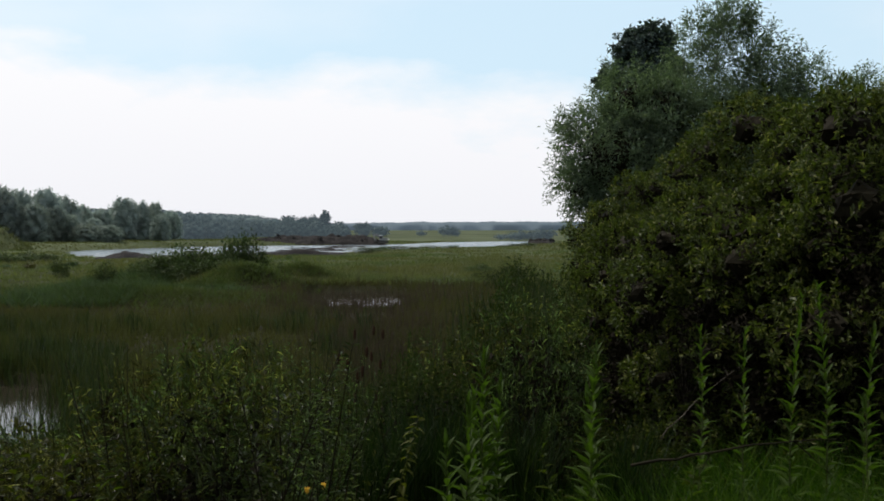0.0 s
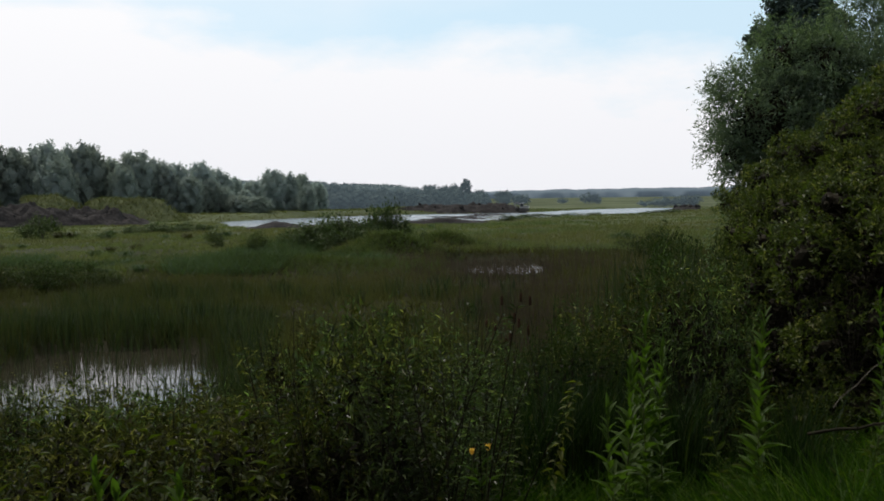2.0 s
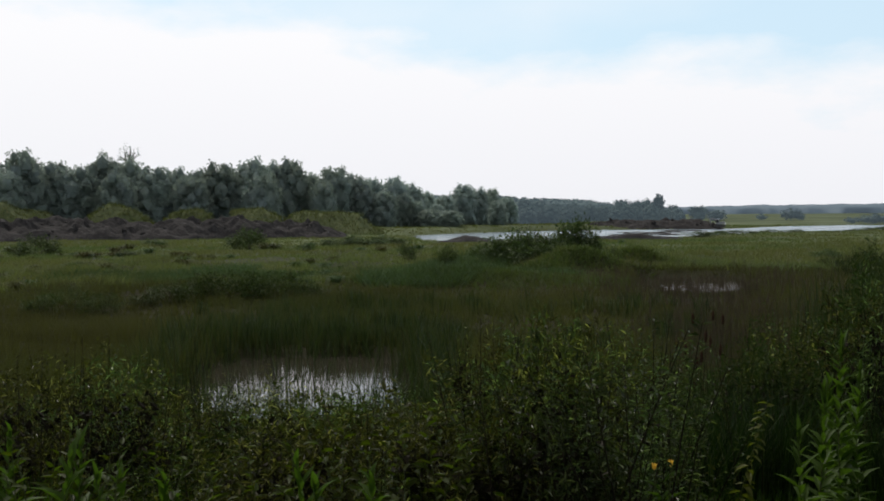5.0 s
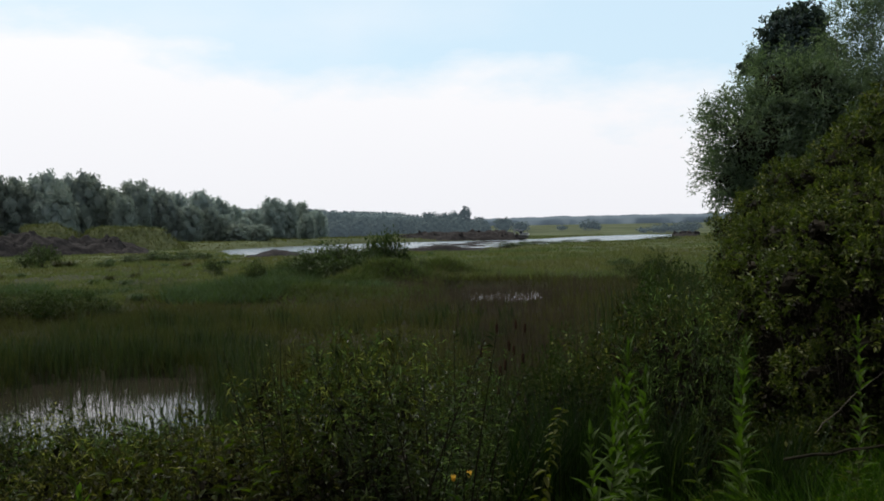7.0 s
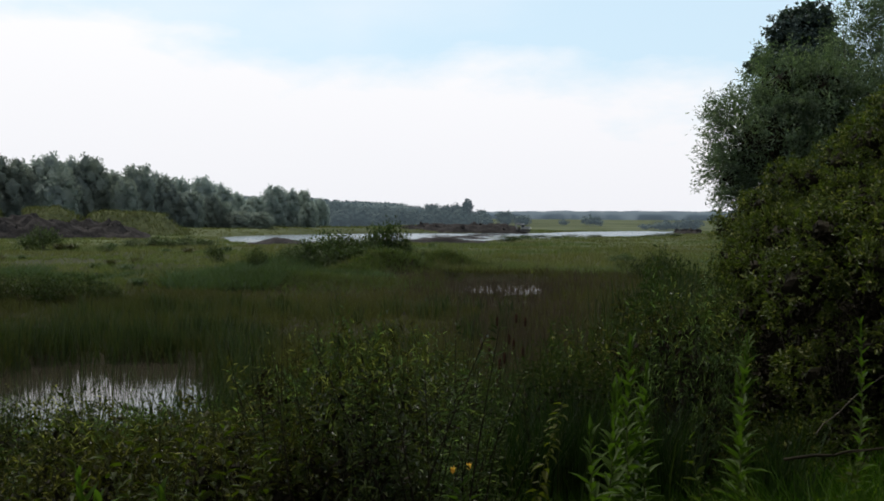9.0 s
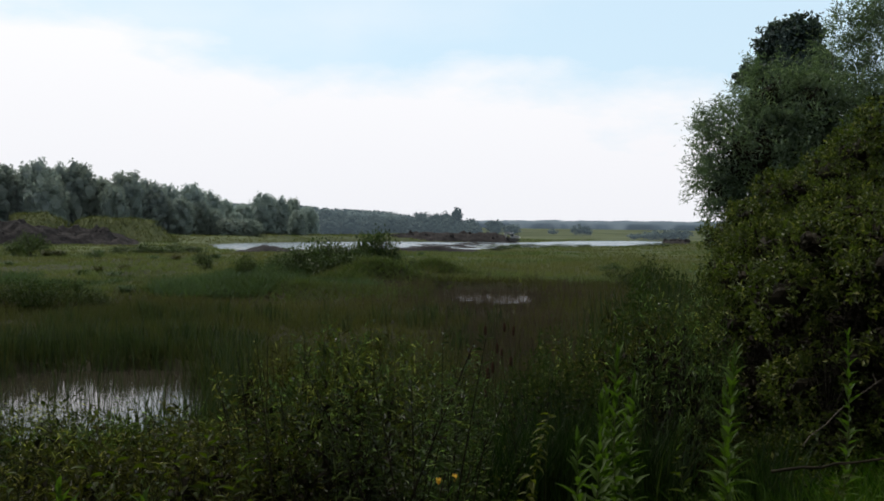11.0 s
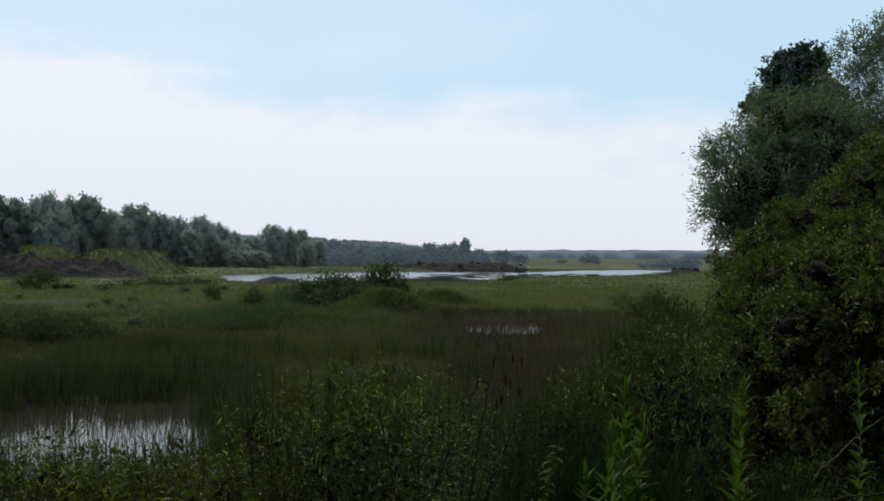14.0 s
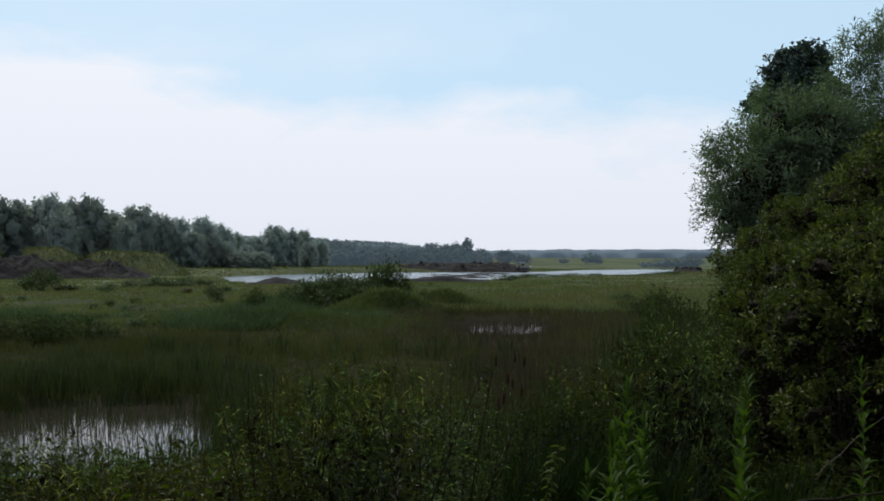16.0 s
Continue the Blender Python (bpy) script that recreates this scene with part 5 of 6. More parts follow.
def build_tall_herbs():
    """Slim leafy shoots that stand over the tangle, down the slope to the marsh."""
    r = np.random.default_rng(97)
    n = 1300
    x, y, d, az = scatter(n, -8, 50, 6.0, 20.0, r)
    lid = np.interp(az, [-8, -5, -2, 1, 4, 8, 14, 18, 20, 31, 33, 36, 50], [-3.0, -3.2, -4.2, -6.4, -7.6, -5.8, -5.6, -6.6, -11.0, -11.2, -10, -7.4, -6.8]) - 4.5 * r.random(n)
    z = land(x, y)
    h = np.minimum(EYE + d * np.tan(np.radians(lid)) - z, np.interp(az, [-4, 0], [2.3, 1.7]))
    keep = ~wet(x, y) & (h > 0.35) & (waves(x + 70, y, 1.5) * 0.7 + 0.3 * waves(x, y, 0.6) > 0.47)
    x, y, z, h, d = x[keep], y[keep], z[keep], h[keep], d[keep]
    n = len(x)
    per = 24
    foot = np.stack([x, y, z], 1)
    top = foot + np.stack([r.normal(size=n) * 0.09, r.normal(size=n) * 0.09, h], 1)
    k = np.repeat(np.arange(n), per)
    t = 0.25 + 0.75 * r.random(n * per)
    pos = foot[k] * (1 - t[:, None]) + top[k] * t[:, None]
    a = r.random(n * per) * 6.283
    way = np.stack([np.cos(a), np.sin(a), 0.2 + 1.2 * r.random(n * per)], 1)
    size = (0.028 + 0.026 * r.random(n * per)) * np.interp(d[k], [6, 16], [0.9, 1.4])
    up = unit(r.normal(size=pos.shape) * 0.6 + (0, 0, 1.0))
    wet_side = (-x > 0.33 * y)[k]               # olive towards the pool, a cooler green elsewhere
    for pick, mat, label in ((wet_side, M_SHOOT, "slim olive leafy shoots standing over the tangled bank"), (~wet_side, M_COOLLEAF, "slim green leafy shoots standing over the tangled bank")):
        v, f = leaves(pos[pick], way[pick], up[pick], size[pick], size[pick] * 0.26, droop=0.2)
        tagged(new("tall_herbs", mesh_of("tall_herbs", v, f, mat)), label, "herbs", kind="stuff")
    side = unit(np.cross(top - foot, (0.3, 0.9, 0.1))) * 0.0028
    v = np.stack([foot - side, foot + side, top], 1).reshape(-1, 3)
    tagged(new("herb_stems", mesh_of("herb_stems", v, np.arange(n * 3).reshape(-1, 3), M_STEM)), "thin dark stems of the leafy shoots", "stems", kind="stuff")


# ---- single plants of the foreground ----
def stalk_mesh(name, height, radius, lean, mat):
    t = np.linspace(0, 1, 7)
    p = np.stack([lean * height * t ** 1.6, 0.012 * np.sin(t * 7), height * t], 1)
    return mesh_of(name, *tubes([list(zip(p, radius * (1 - 0.75 * t)))], 5), mat, True), p


def build_tall_weeds():
    """Upright weeds whose long leaves can be told apart: each leaf a part."""
    r = np.random.default_rng(100)
    one = np.zeros((1, 3))
    blade = []
    for w, dr in ((0.26, 0.18), (0.31, 0.34), (0.24, 0.06)):
        v, f = leaves(one, np.array([[1.0, 0, 0]]), np.array([0, 0, 1.0]), np.array([1.0]), np.array([w]), droop=dr, fold=0.22, rich=True)
        blade.append(mesh_of("weed_leaf", v, f, M_WEED, True))
    spots = [  # bearing, distance, elevation of the tip
        (-2.5, 4.7, -6.6), (-3.4, 4.8, -8.4), (-8.6, 4.8, -6.5), (-14.7, 4.6, -5.3), (-17.1, 4.5, -5.2), (-19.4, 4.7, -3.3), (-21.7, 4.6, -2.6), (-23.5, 4.4, -5.0), 
        (-24.8, 4.0, -4.4), (-26.5, 4.3, -4.0), (-1.2, 4.6, -9.6), (43.0, 3.3, -13.0), (41.0, 3.4, -12.2), (38.8, 3.5, -14.0), (36.5, 3.3, -14.6), (28.0, 3.2, -14.2), (44.6, 3.7, -11.4), (24.4, 3.3, -15.2)]
    for _ in range(2):
        spots.append((-1.5 - 26 * r.random(), 3.7 + 1.6 * r.random(), -7.5 - 4.0 * r.random()))
    for az, d, el in spots[:16]:               # shorter neighbours of the same stand
        if az > -11:
            spots.append((az + 1.4 * r.normal(), d + 0.22 * r.normal(), el - 1.2 - 2.2 * r.random()))
    for az, d, el in spots:
        x, y = bearing(az, d)
        z = float(land(x, y)) - 0.02
        h = max(0.45, rise(el, d) - z)
        ob = thing("tall_weed", x, y, z, "upright bright green weed with long narrow leaves", "weed", "tall weeds on the bank", turn=r.random() * 360)
        me, p = stalk_mesh("weed_stalk", h * 0.97, 0.006, r.normal() * 0.05, M_STALK)
        part("stalk", me, ob)
        count = int(50 * h)
        for i in range(count):
            t = 0.16 + 0.84 * (i + r.random()) / count
            q = np.array([np.interp(t, np.linspace(0, 1, 7), p[:, c]) for c in range(3)])
            size = (0.175 - 0.10 * t ** 1.5) * (0.6 + 0.6 * r.random())
            if az < -13:
                size *= 0.72
            up = 10 - 62 * t - 34 * r.random() - (10 if t > 0.9 else 0)
            leaf = part("leaf", blade[int(r.integers(3))], ob)
            leaf.matrix_basis = pose(q[0], q[1], q[2], 0, up, i * 137.5 + r.normal() * 35) @ Matrix.Scale(size, 4)


def build_leafy_herbs():
    """Bright broad-leaved herbs in the front of the bank: stems with single leaves."""
    r = np.random.default_rng(105)
    one = np.zeros((1, 3))
    blade = {}
    for mat in (M_BROADLEAF, M_YELLOWLEAF):
        for w, dr in ((0.36, 0.25), (0.42, 0.40), (0.32, 0.10)):
            v, f = leaves(one, np.array([[1.0, 0, 0]]), np.array([0, 0, 1.0]), np.array([1.0]), np.array([w]), droop=dr, fold=0.2, rich=True)
            blade.setdefault(mat, []).append(mesh_of("herb_leaf", v, f, mat, True))
    spots = [(44.0, 3.3, -12.4), (42.6, 3.5, -12.0), (41.4, 3.3, -12.8), (40.2, 3.5, -12.2), (38.9, 3.3, -13.2), (37.6, 3.6, -13.0), (35.8, 3.4, -14.4), (33.0, 3.5, -14.6), (30.5, 3.6, -14.0),
             (28.6, 3.7, -12.8), (26.9, 3.5, -13.2), (25.6, 3.8, -11.8), (24.4, 3.6, -12.4), (23.4, 3.9, -11.4), (22.3, 3.6, -12.6), (21.2, 3.8, -11.9), (20.0, 3.7, -12.8), (18.6, 4.0, -11.6), (17.2, 3.9, -12.6), (15.0, 4.1, -12.2),
             (12.8, 4.3, -11.9), (10.6, 4.6, -12.3), (-13.6, 4.1, -12.6), (-7.4, 4.3, -12.4)]
    for az, d, el in spots + [(3.7, 5.0, -10.9), (9.0, 5.4, -9.8)]:
        x, y = bearing(az, d)
        z = float(land(x, y)) - 0.02
        h = max(0.35, rise(el, d) - z)
        pale = az in (3.7, 9.0)
        ob = thing("leafy_herb", x, y, z, "yellowing herb with drooping narrow leaves" if pale else "bright green broad-leaved herb on the overgrown bank", "herb", "broad-leaved herbs on the bank", turn=r.random() * 360)
        for k in range(1 if pale else 3):
            a, lean = k * 2.1 + r.random(), 0.06 + 0.22 * r.random()
            t = np.linspace(0, 1, 6)
            top = h * (1.0 if k == 0 else 0.65 + 0.3 * r.random())
            p = np.stack([math.cos(a) * lean * top * t ** 1.4, math.sin(a) * lean * top * t ** 1.4, top * t], 1)
            part("stem", mesh_of("herb_stem", *tubes([list(zip(p, 0.0045 * (1 - 0.7 * t)))], 5), M_STALK, True), ob)
            count = int((14 + 20 * top) * (1.6 if pale else 1.0))
            for i in range(count):
                u = 0.15 + 0.85 * (i + r.random()) / count
                q = [float(np.interp(u, t, p[:, c])) for c in range(3)]
                size = (0.090 - 0.040 * u ** 2) * (0.6 + 0.6 * r.random())
                leaf = part("leaf", blade[M_YELLOWLEAF if pale else M_BROADLEAF][int(r.integers(3))], ob)
                leaf.matrix_basis = pose(*q, 30 * r.normal(), (25 if pale else -10) - 40 * u * r.random(), i * 137.5 + 30 * r.normal()) @ Matrix.Scale(size, 4)


def build_young_willows():
    """Leafy shoots and saplings that crowd the slope."""
    kinds = []
    for s in range(9):
        r = np.random.default_rng(110 + s)
        stems, P, W = [], [], []
        for _ in range(3 + s % 3):
            a = r.random() * 6.283
            lean = 0.08 + 0.42 * r.random()
            h = 1.0 * (0.55 + 0.45 * r.random())
            t = np.linspace(0, 1, 7)
            p = np.stack([np.cos(a) * lean * t ** 1.3 * h + np.cos(a) * 0.04, np.sin(a) * lean * t ** 1.3 * h, h * t], 1)
            stems.append(list(zip(p, 0.0065 * (1 - 0.8 * t))))
            m = 86 + 8 * (s % 4)
            u = 0.25 + 0.75 * r.random(m)
            q = np.stack([np.interp(u, t, p[:, c]) for c in range(3)], 1)
            c = r.random(m) * 6.283
            out = np.stack([np.cos(c), np.sin(c), -0.1 + 1.1 * r.random(m)], 1)
            P.append(q + out * (0.07 * (1.1 - u) * r.random(m))[:, None])
            W.append(out)
        P, W = np.concatenate(P), np.concatenate(W)
        size = (0.016 + 0.017 * r.random(len(P))) * (0.8 + 0.2 * (s % 3))
        v, f = leaves(P, W, unit(r.normal(size=P.shape) * 0.5 + (0, 0, 1.0)), size, size * (0.21 + 0.05 * (s % 3)), droop=0.2)
        kinds.append(([mesh_of("shoot_stem", *tubes([q], 4), M_STEM, True) for q in stems], mesh_of("shoot_leaves", v, f, M_COOLLEAF if s % 3 else M_SHOOT)))
    r = np.random.default_rng(120)
    made = 0
    while made < 268:
        az = -7 + 57 * r.random()
        d = 3.6 * (12.5 / 3.6) ** r.random()
        if made >= 222:                        # those before the near pool
            az, d = 20.0 + 14.0 * r.random(), 5.2 + 4.5 * r.random()
        x, y = bearing(az, d)
        if wet(x, y) or (made < 222 and waves(x + 70, y, 1.5) < 0.46) or (az < 6 and d < 6.4):
            continue
        lid = np.interp(az, [-7, 0, 2.5, 4, 6, 8, 14, 18, 20, 31, 33, 36, 50], [-5.0, -5.8, -6.6, -8.0, -6.6, -5.0, -4.6, -5.6, -10.9, -10.1, -8.8, -7.4, -6.8])
        z = float(land(x, y)) - 0.02
        top = rise(lid - (6.5 * r.random() ** 1.2 if made < 222 else 1.6 * r.random() - 0.4), d)
        h = min(top - z, 2.5)
        if h < 0.35:
            continue
        st, lv = kinds[int(r.integers(9)) if az < 15 else (0, 3, 6, 0, 3, 8)[int(r.integers(6))]]
        ob = thing("willow_sapling", x, y, z, "leafy young willow shoots on the overgrown bank", "sapling", "saplings on the bank", turn=r.random() * 360)
        w = h * (0.65 + 0.35 * r.random())
        ob.scale = (w, w, h)
        for q in st:
            part("stem", q, ob)
        part("foliage", lv, ob)
        made += 1


def build_cattails():
    r = np.random.default_rng(130)
    spots = [(4.95, 13.4, -5.6), (3.95, 13.6, -5.4), (3.55, 13.8, -5.6), (4.4, 12.6, -6.6), (4.15, 12.9, -6.9), (5.3, 12.4, -7.3), (3.5, 12.6, -7.3), (4.9, 11.4, -8.0), (4.7, 12.0, -7.7), (5.0, 11.0, -9.3), (3.9, 11.3, -9.4), (6.0, 12.8, -7.0)]
    for az, d, el in spots:
        x, y = bearing(az, d)
        z = float(land(x, y)) - 0.03
        h = rise(el, d) - z
        ob = thing("cattail", x, y, z, "cattail with a dark brown seed spike", "cattail", "cattails", turn=r.random() * 360)
        me, p = stalk_mesh("cattail_stem", h - 0.18, 0.006, 0.02 * r.normal(), M_DRYSTALK)
        part("stem", me, ob)
        e = p[-1]
        zz = np.array([0, 0.01, 0.03, 0.07, 0.11, 0.13, 0.137, 0.139, 0.18])
        rr = np.array([0.003, 0.015, 0.020, 0.021, 0.020, 0.014, 0.004, 0.003, 0.001])
        path = [(e + np.array([0, 0, q]), w) for q, w in zip(zz, rr)]
        part("spike", mesh_of("cattail_spike", *tubes([path], 8), M_SPIKE, True), ob, "dark brown velvety spike")
        m = 5
        v, f = blades(r.normal(size=m) * 0.03, r.normal(size=m) * 0.03, np.zeros(m), h * (0.75 + 0.35 * r.random(m)), np.full(m, 0.016), 0.12 + 0.12 * r.random(m), r, 3)
        part("leaves", mesh_of("cattail_leaves", v, f, M_CATTAIL), ob)
    for az, d, el, m, spread in ((-3.1, 17.0, -1.8, 46, 0.35), (-2.2, 16.0, -3.0, 40, 0.4), (-4.4, 16.5, -2.6, 46, 0.45), (-1.0, 15.0, -4.2, 36, 0.5), (0.6, 14.5, -5.2, 34, 0.5), (-3.8, 20, -2.0, 44, 0.6), (-5.2, 19, -1.6, 60, 0.6), (-4.8, 23, -1.5, 60, 0.8), (-2.4, 22, -2.2, 50, 0.8), (-5.8, 16, -2.2, 60, 0.5), (-1.6, 19, -3.2, 46, 0.7), (-3.4, 26, -1.7, 60, 0.9), (-5.6, 27, -1.3, 70, 0.9)):
        x, y = bearing(az, d)
        z = float(land(x, y)) - 0.03
        h = rise(el, d) - z
        ob = thing("reed_clump", x, y, z, "tall clump of dark green cattail leaves", "reeds", "reed clumps")
        v, f = blades(r.normal(size=m) * spread * 0.6, r.normal(size=m) * spread * 0.6, np.zeros(m), h * (0.55 + 0.45 * r.random(m)), 0.020 + 0.016 * r.random(m), 0.04 + 0.10 * r.random(m), r, 3)
        part("leaves", mesh_of("reed_leaves", v, f, M_CATTAIL), ob)


def build_bank_shrubs():
    """Low leafy bushes that make the slope lumpy, with dark hollows between them."""
    kinds = []
    for s in range(10):
        q = np.random.default_rng(160 + s)
        lobes = []
        for k in range(9):
            a, w = k * 2.4 + q.random(), 0.14 + 0.10 * q.random()
            up = 0.18 + 0.72 * (k + 0.5 * q.random()) / 9
            reach = 0.36 * (1.15 - up * 0.8)
            lobes.append((math.cos(a) * reach, math.sin(a) * reach, up, w, w * 1.1))
        wood, crown = tree_parts(160 + s, lobes, 95, 20, 0.033 + 0.009 * (s % 3), 0.22 + 0.06 * (s % 2), 0.12, 0.15, 7, 14, foot=0.009, up=0.7, shell=0.6, facing=0.3)
        # the inner mesh is dark leaves painting shade inside the bush
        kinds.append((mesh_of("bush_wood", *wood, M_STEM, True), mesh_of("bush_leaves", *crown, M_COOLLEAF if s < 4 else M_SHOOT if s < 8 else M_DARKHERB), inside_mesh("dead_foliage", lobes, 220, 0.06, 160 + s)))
    r = np.random.default_rng(170)
    made = 0
    while made < 190:
        az, d = -7 + 56 * r.random(), 3.9 * (12.0 / 3.9) ** r.random()
        if made > 162:                         # those before the near pool
            az, d = 20.0 + 10.5 * r.random(), 5.0 + 5.0 * r.random()
        elif made < 7:                         # dark feathery ones over the hollow behind the flowers
            az, d = 3.6 - made, 6.3 + 0.5 * r.random()
        elif made > 136:                       # the taller ones before the reeds
            az, d = -9 + 11 * r.random(), 7.0 + 8 * r.random()
        x, y = bearing(az, d)
        if pool_depth(x, y, *POOLS[0]) > -0.2 or (7 <= made <= 162 and waves(x + 30, y + 9, 1.1) < 0.40) or (az < 3 and d < 6.0) or (az < 12 and d < 4.6):
            continue
        z = float(land(x, y)) - 0.03
        lid = np.interp(az, [-7, -4, 0, 4, 8, 14, 18, 20, 31, 33, 36, 50], [-2.6, -3.6, -6.4, -8.6, -7.2, -6.8, -7.6, -11.3, -10.7, -9.6, -7.8, -7.2])
        h = min(rise(-7.6 - r.random() if made < 7 else lid - (5.0 * r.random() ** 1.3 if made <= 162 else 1.9 * r.random() - 0.3), d) - z, 1.5 if az > 2 else 2.1)
        if h < 0.3:
            continue
        wood, crown, inner = kinds[int(r.integers(8, 10) if made < 7 else r.integers(6, 10) if az < 2 and d > 7 else r.integers(0, 4) if az < 8 else r.integers(0, 6) if az < 17 else r.integers(3, 8))]
        ob = thing("leafy_bush", x, y, z, "low leafy bush on the overgrown bank", "bush", "low bushes on the bank", turn=r.random() * 360)
        w = min(h, 0.6 + 0.4 * r.random()) * (1.0 + 0.4 * r.random())
        ob.scale = (w, w, h)
        part("wood", wood, ob)
        part("foliage", crown, ob)
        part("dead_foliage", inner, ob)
        made += 1


def build_grass_tufts():
    """Tall dense tufts of fine dark grass at the edge of the bushes."""
    r = np.random.default_rng(180)
    for az, d, el, spread in ((2.6, 5.6, -9.0, 0.24), (0.6, 5.8, -8.6, 0.22), (4.4, 5.4, -10.2, 0.2), (-1.2, 6.0, -9.2, 0.22), (-4.6, 5.6, -9.4, 0.2), (10.2, 4.5, -12.4, 0.18), (-10.6, 5.4, -10.2, 0.2)):
        x, y = bearing(az, d)
        z = float(land(x, y)) - 0.02
        h, m = 1.15 * (rise(el, d) - z), 60
        ob = thing("grass_tuft", x, y, z, "tall dense tuft of fine dark green grass", "grass", "grass tufts on the bank")
        for k in range(6):
            cx, cy = math.cos(k * 1.05) * spread * 0.45, math.sin(k * 1.05) * spread * 0.45
            v, f = blades(cx + r.normal(size=m) * spread * 0.25, cy + r.normal(size=m) * spread * 0.25, np.zeros(m), h * (0.45 + 0.5 * r.random(m)), 0.006 + 0.005 * r.random(m), 0.08 + 0.3 * r.random(m), r, 3)
            part("tuft", mesh_of("tuft_leaves", v, f, M_TUFT), ob)


def build_dry_stems():
    r = np.random.default_rng(135)
    paths = []
    for _ in range(300):
        az, d = -4 + 50 * r.random(), 5.0 * (13.0 / 5.0) ** r.random()
        x, y = bearing(az, d)
        if wet(x, y) or 19.5 < az < 33 and r.random() < 0.8:
            continue
        z = float(land(x, y))
        h = min(rise(-6.0 - 5 * r.random(), d) - z, 1.9)
        if h < 0.4:
            continue
        a, lean = r.random() * 6.283, 0.25 * r.random() ** 2
        t = np.linspace(0, 1, 4)
        p = np.stack([x + math.cos(a) * lean * h * t, y + math.sin(a) * lean * h * t, z + h * t], 1)
        paths.append(list(zip(p, 0.0036 * (1.1 - 0.7 * t))))
        for _ in range(2):
            i = int(r.integers(1, 3))
            e = p[i] + (r.normal() * 0.10, r.normal() * 0.10, 0.14 + 0.1 * r.random())
            paths.append([(p[i], 0.0025), (e, 0.001)])
    tagged(new("dry_stems", mesh_of("dry_stems", *tubes(paths, 4), M_STEM, True)), "thin dark dry stems among the herbs", "stems", kind="stuff")


def build_flowers():
    r = np.random.default_rng(140)
    x, y = bearing(7.4, 3.6)
    z = float(land(x, y))
    ob = thing("yellow_flower", x, y, z, "garden lily with two open yellow flowers in the grass", "flower")
    for dx, top, turn in ((-0.030, rise(-14.3, 3.6) - z, 20), (0.030, rise(-14.05, 3.6) - z, 80)):
        p = np.array([(0, 0, 0), (dx * 0.4, 0, top * 0.5), (dx, 0, top - 0.05)])
        part("stalk", mesh_of("flower_stalk", *tubes([list(zip(p, (0.004, 0.0035, 0.003)))], 5), M_STALK, True), ob)
        a = np.arange(6) * math.pi / 3 + radians(turn)
        way = np.stack([np.cos(a) * 0.55, np.sin(a) * 0.55, a * 0 + 1.0], 1)
        v, f = leaves(np.tile(p[-1], (6, 1)), way, np.stack([-np.cos(a), -np.sin(a), a * 0 + 0.5], 1), np.full(6, 0.030), np.full(6, 0.016), droop=-0.12, rich=True)
        part("petals", mesh_of("petals", v, f, M_PETAL, True), ob, "yellow trumpet of petals")
    a = r.random(16) * 6.283
    way = np.stack([np.cos(a), np.sin(a), a * 0 + 0.9], 1)
    h = rise(-15.5, 3.6) - z
    v, f = leaves(np.stack([a * 0, a * 0, h * (0.5 + 0.5 * r.random(16))], 1), way, np.array([0, 0, 1.0]), 0.08 + 0.05 * r.random(16), np.full(16, 0.012), droop=0.5, rich=True)
    part("leaves", mesh_of("flower_leaves", v, f, M_WEED, True), ob)


def build_branches():
    def stick(name, label, pts, r0, twigs, seed, mat=M_STEM):
        r = np.random.default_rng(seed)
        ob = thing(name, *pts[0], label, "branch", "dead branches")
        p = np.array(pts) - np.array(pts[0])
        t = np.linspace(0, 1, 12)
        q = np.stack([np.interp(t, np.linspace(0, 1, len(p)), p[:, c]) for c in range(3)], 1) + r.normal(size=(12, 3)) * 0.004
        paths = [list(zip(q, r0 * (1 - 0.7 * t)))]
        for k in range(twigs):
            i = int(r.integers(3, 11))
            e = q[i] + (q[11] - q[0]) * 0.10 + r.normal(size=3) * 0.08
            paths.append([(q[i], r0 * 0.4), (e, r0 * 0.12)])
        part("wood", mesh_of("dead_wood", *tubes(paths, 6), mat, True), ob)

    def spot(az, d, el):
        return (*bearing(az, d), rise(el, d))
    stick("dead_branch", "bare dead branch lying over the grass", [spot(-11.0, 3.8, -13.3), spot(-14.0, 3.75, -12.7), spot(-18.0, 3.8, -11.7), spot(-22.0, 3.85, -11.2)], 0.007, 4, 5)
    stick("dead_branch", "thin pale dead stick leaning against the bush", [spot(-12.6, 5.2, -11.7), spot(-14.8, 5.3, -9.4), spot(-17.2, 5.4, -7.4)], 0.0036, 1, 6, M_BARK)


# ---- far things ----
def box(x0, x1, y0, y1, z0, z1, bevel=0.05):
    bm = bmesh.new()
    bmesh.ops.create_cube(bm, size=1.0, matrix=Matrix.Translation(((x0 + x1) / 2, (y0 + y1) / 2, (z0 + z1) / 2)) @ Matrix.Diagonal((x1 - x0, y1 - y0, z1 - z0, 1)))
    bmesh.ops.bevel(bm, geom=bm.edges[:], offset=bevel, segments=2, affect="EDGES")
    return bm


def bm_part(name, bm, mat, parent, label=""):
    me = bpy.data.meshes.new(name)
    bm.to_mesh(me)
    bm.free()
    me.materials.append(mat)
    return part(name, me, parent, label)


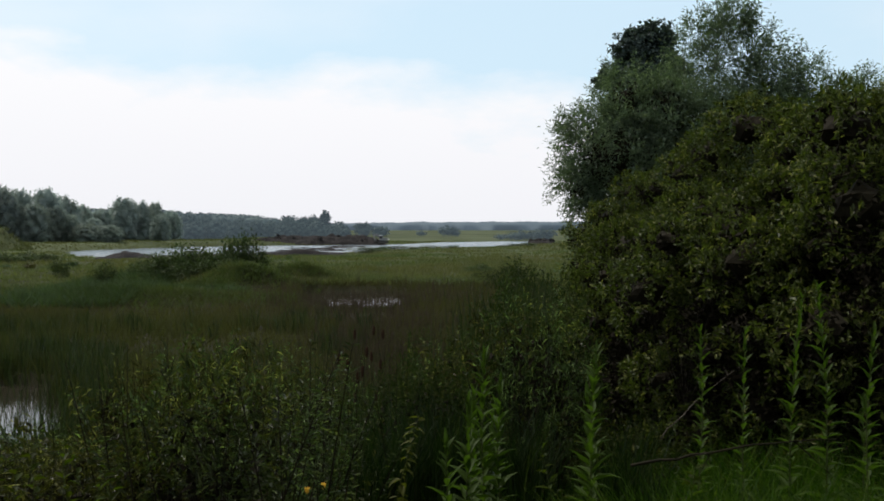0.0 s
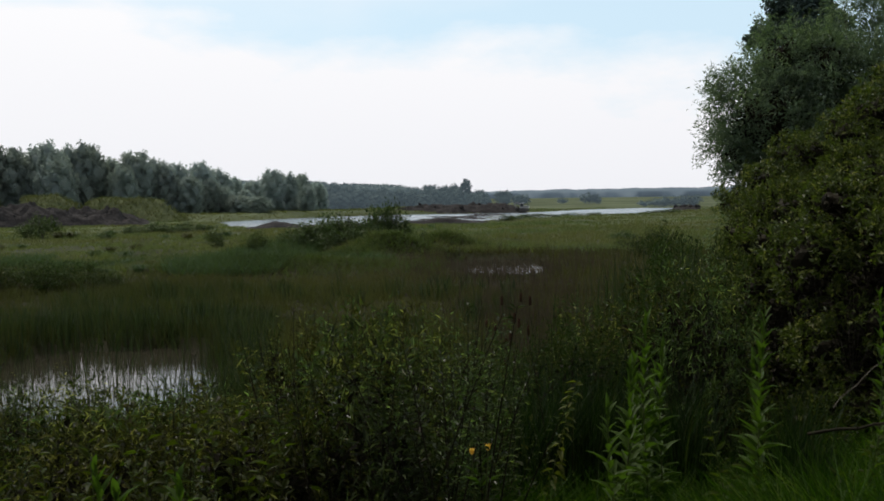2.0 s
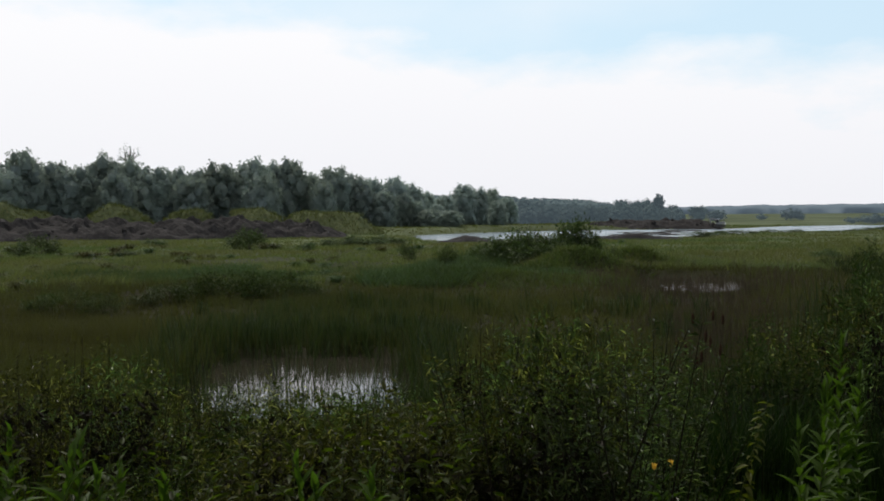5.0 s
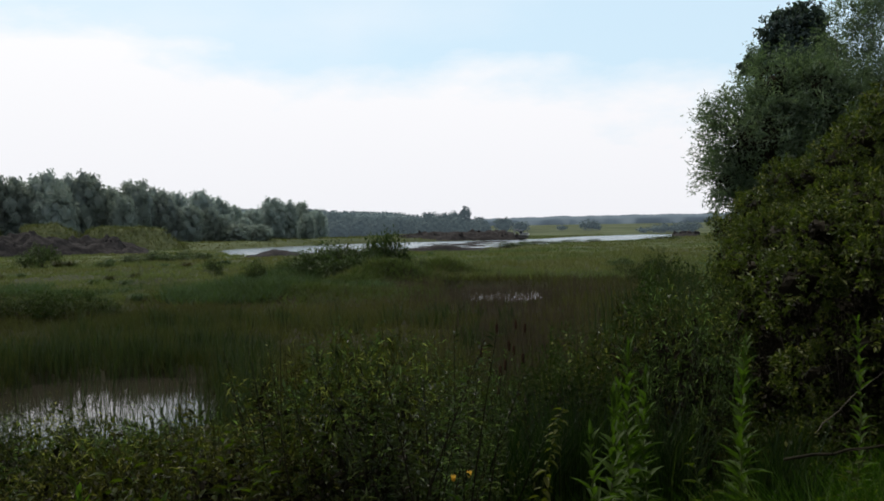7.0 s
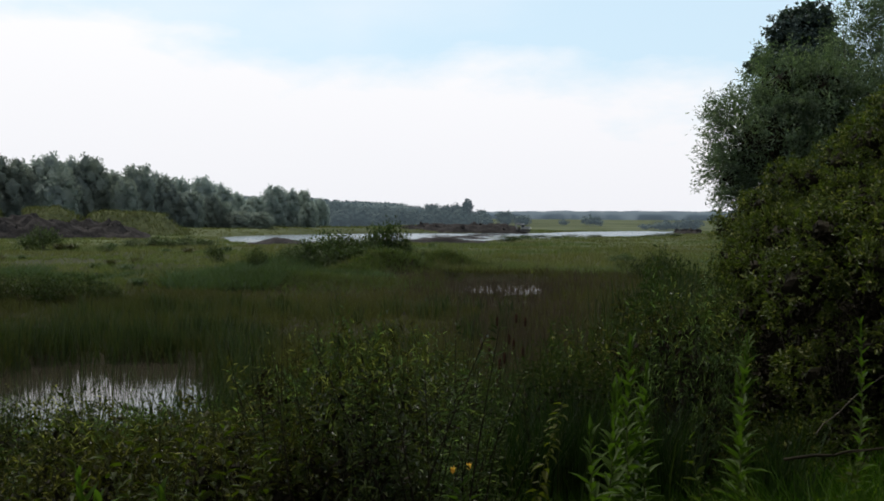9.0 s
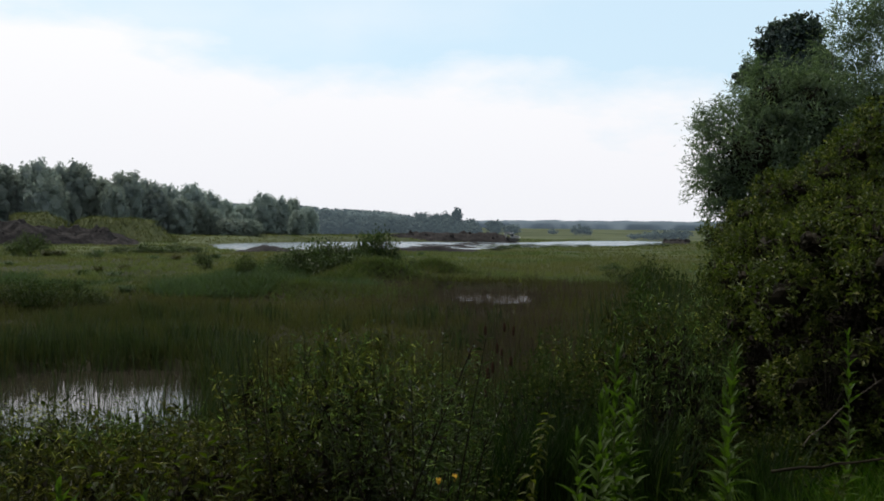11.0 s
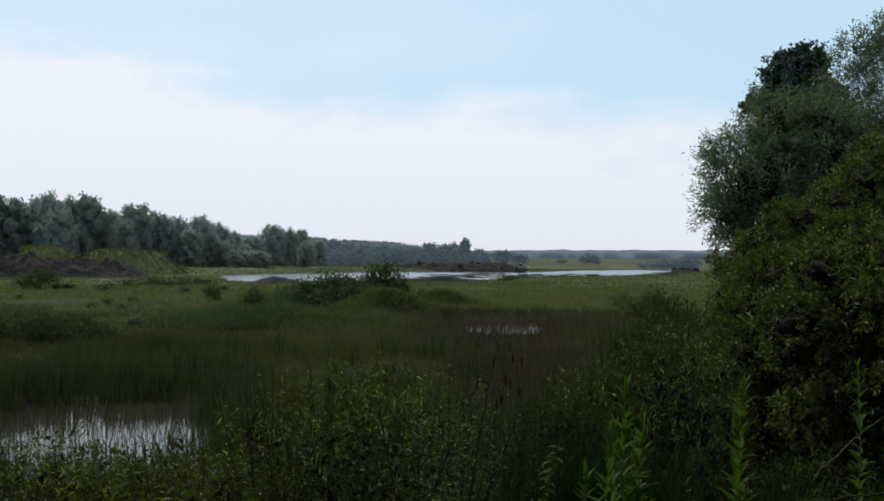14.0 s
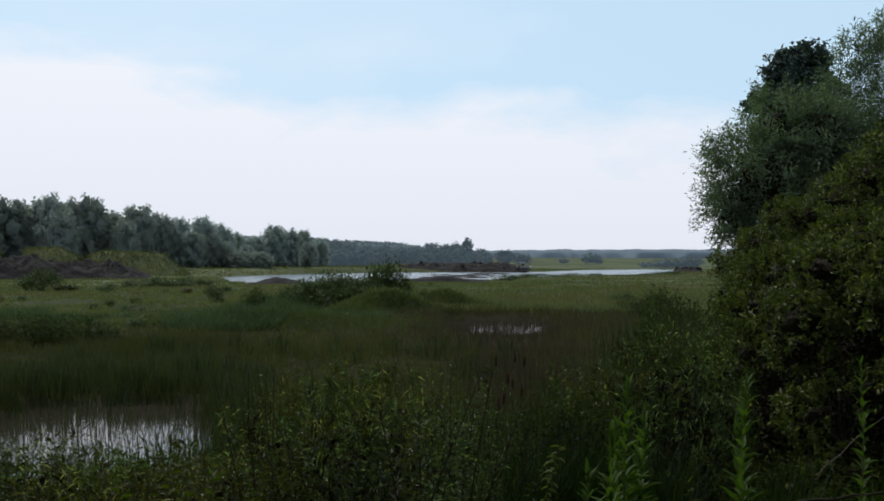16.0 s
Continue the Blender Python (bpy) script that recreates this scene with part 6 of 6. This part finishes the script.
def build_excavator():
    pale, white, black, glass = paint_material("dusty_pale_paint", (0.17, 0.17, 0.17)), paint_material("white_paint", (0.78, 0.78, 0.77)), paint_material("muddy_steel", (0.035, 0.033, 0.032), 0.8), paint_material("dark_cab_glass", (0.02, 0.025, 0.03), 0.1)
    x, y = bearing(3.45, 236)
    ob = thing("excavator", x, y, 0.45, "pale grey tracked excavator standing on the dark soil bank", "excavator", turn=10, size=0.74)
    for wy in (-0.95, 0.95):
        bm = box(-1.65, 1.65, wy - 0.25, wy + 0.25, 0.0, 0.72, 0.02)
        bmesh.ops.bevel(bm, geom=[e for e in bm.edges if abs(e.verts[0].co.y - e.verts[1].co.y) > 0.3], offset=0.26, segments=4, affect="EDGES")
        bm_part("track", bm, black, ob, "muddy steel crawler track")
    bm_part("turntable", box(-0.6, 0.6, -0.6, 0.6, 0.55, 0.9, 0.05), black, ob)
    bm_part("engine_house", box(-0.4, 1.55, -1.1, 1.1, 0.88, 1.75, 0.12), pale, ob)
    bm_part("counterweight", box(1.4, 1.85, -1.1, 1.1, 0.85, 1.55, 0.18), white, ob, "white rounded counterweight")
    cab = bm_part("cab", box(-1.25, -0.2, -1.1, -0.1, 0.9, 2.45, 0.10), pale, ob)
    bm_part("cab_roof", box(-1.30, -0.15, -1.14, -0.06, 2.44, 2.54, 0.04), white, cab, "white cab roof")
    bm_part("window", box(-1.27, -1.22, -1.0, -0.2, 1.45, 2.32, 0.01), glass, cab)
    bm_part("window", box(-1.10, -0.35, -1.12, -1.06, 1.45, 2.30, 0.01), glass, cab)

    def beam(name, p, q, w0, w1):
        """A box girder from p to q in the plane of the arm."""
        n, u = (Vector(q) - Vector(p)).length, Vector(q) - Vector(p)
        bm = box(0, n, -0.16, 0.16, -w0 / 2, w0 / 2, 0.03)
        for v in bm.verts:
            v.co.z *= 1 + (w1 / w0 - 1) * v.co.x / n
        bm.transform(pose(p[0], 0.45, p[1], 0, -math.degrees(math.atan2(u[1], u[0])), 0))
        return bm_part(name, bm, pale, ob)
    beam("boom", (-0.5, 1.2), (-1.7, 2.75), 0.45, 0.55)
    beam("boom", (-1.65, 2.72), (-2.9, 2.55), 0.55, 0.35)
    beam("stick", (-2.85, 2.7), (-2.55, 1.05), 0.40, 0.28)
    bm = bmesh.new()
    bmesh.ops.create_cone(bm, cap_ends=True, segments=10, radius1=0.45, radius2=0.36, depth=0.9, matrix=pose(-2.35, 0.45, 0.75, 90, 0, 0))
    bm_part("bucket", bm, black, ob, "muddy digging bucket")


build_ground()
build_water()
build_heaps()
build_ridge()
build_tree_line()
build_right_trees()
build_unseen_wood()
build_bushes()
build_marsh_shrubs()
build_far_wood()
build_cattails()
build_tall_weeds()
build_leafy_herbs()
build_young_willows()
build_bank_shrubs()
build_grass_tufts()
build_dry_stems()
build_flowers()
build_branches()
build_excavator()
build_tussocks()
build_marsh_grass()
build_undergrowth()
build_tall_herbs()
build_bank_grass()
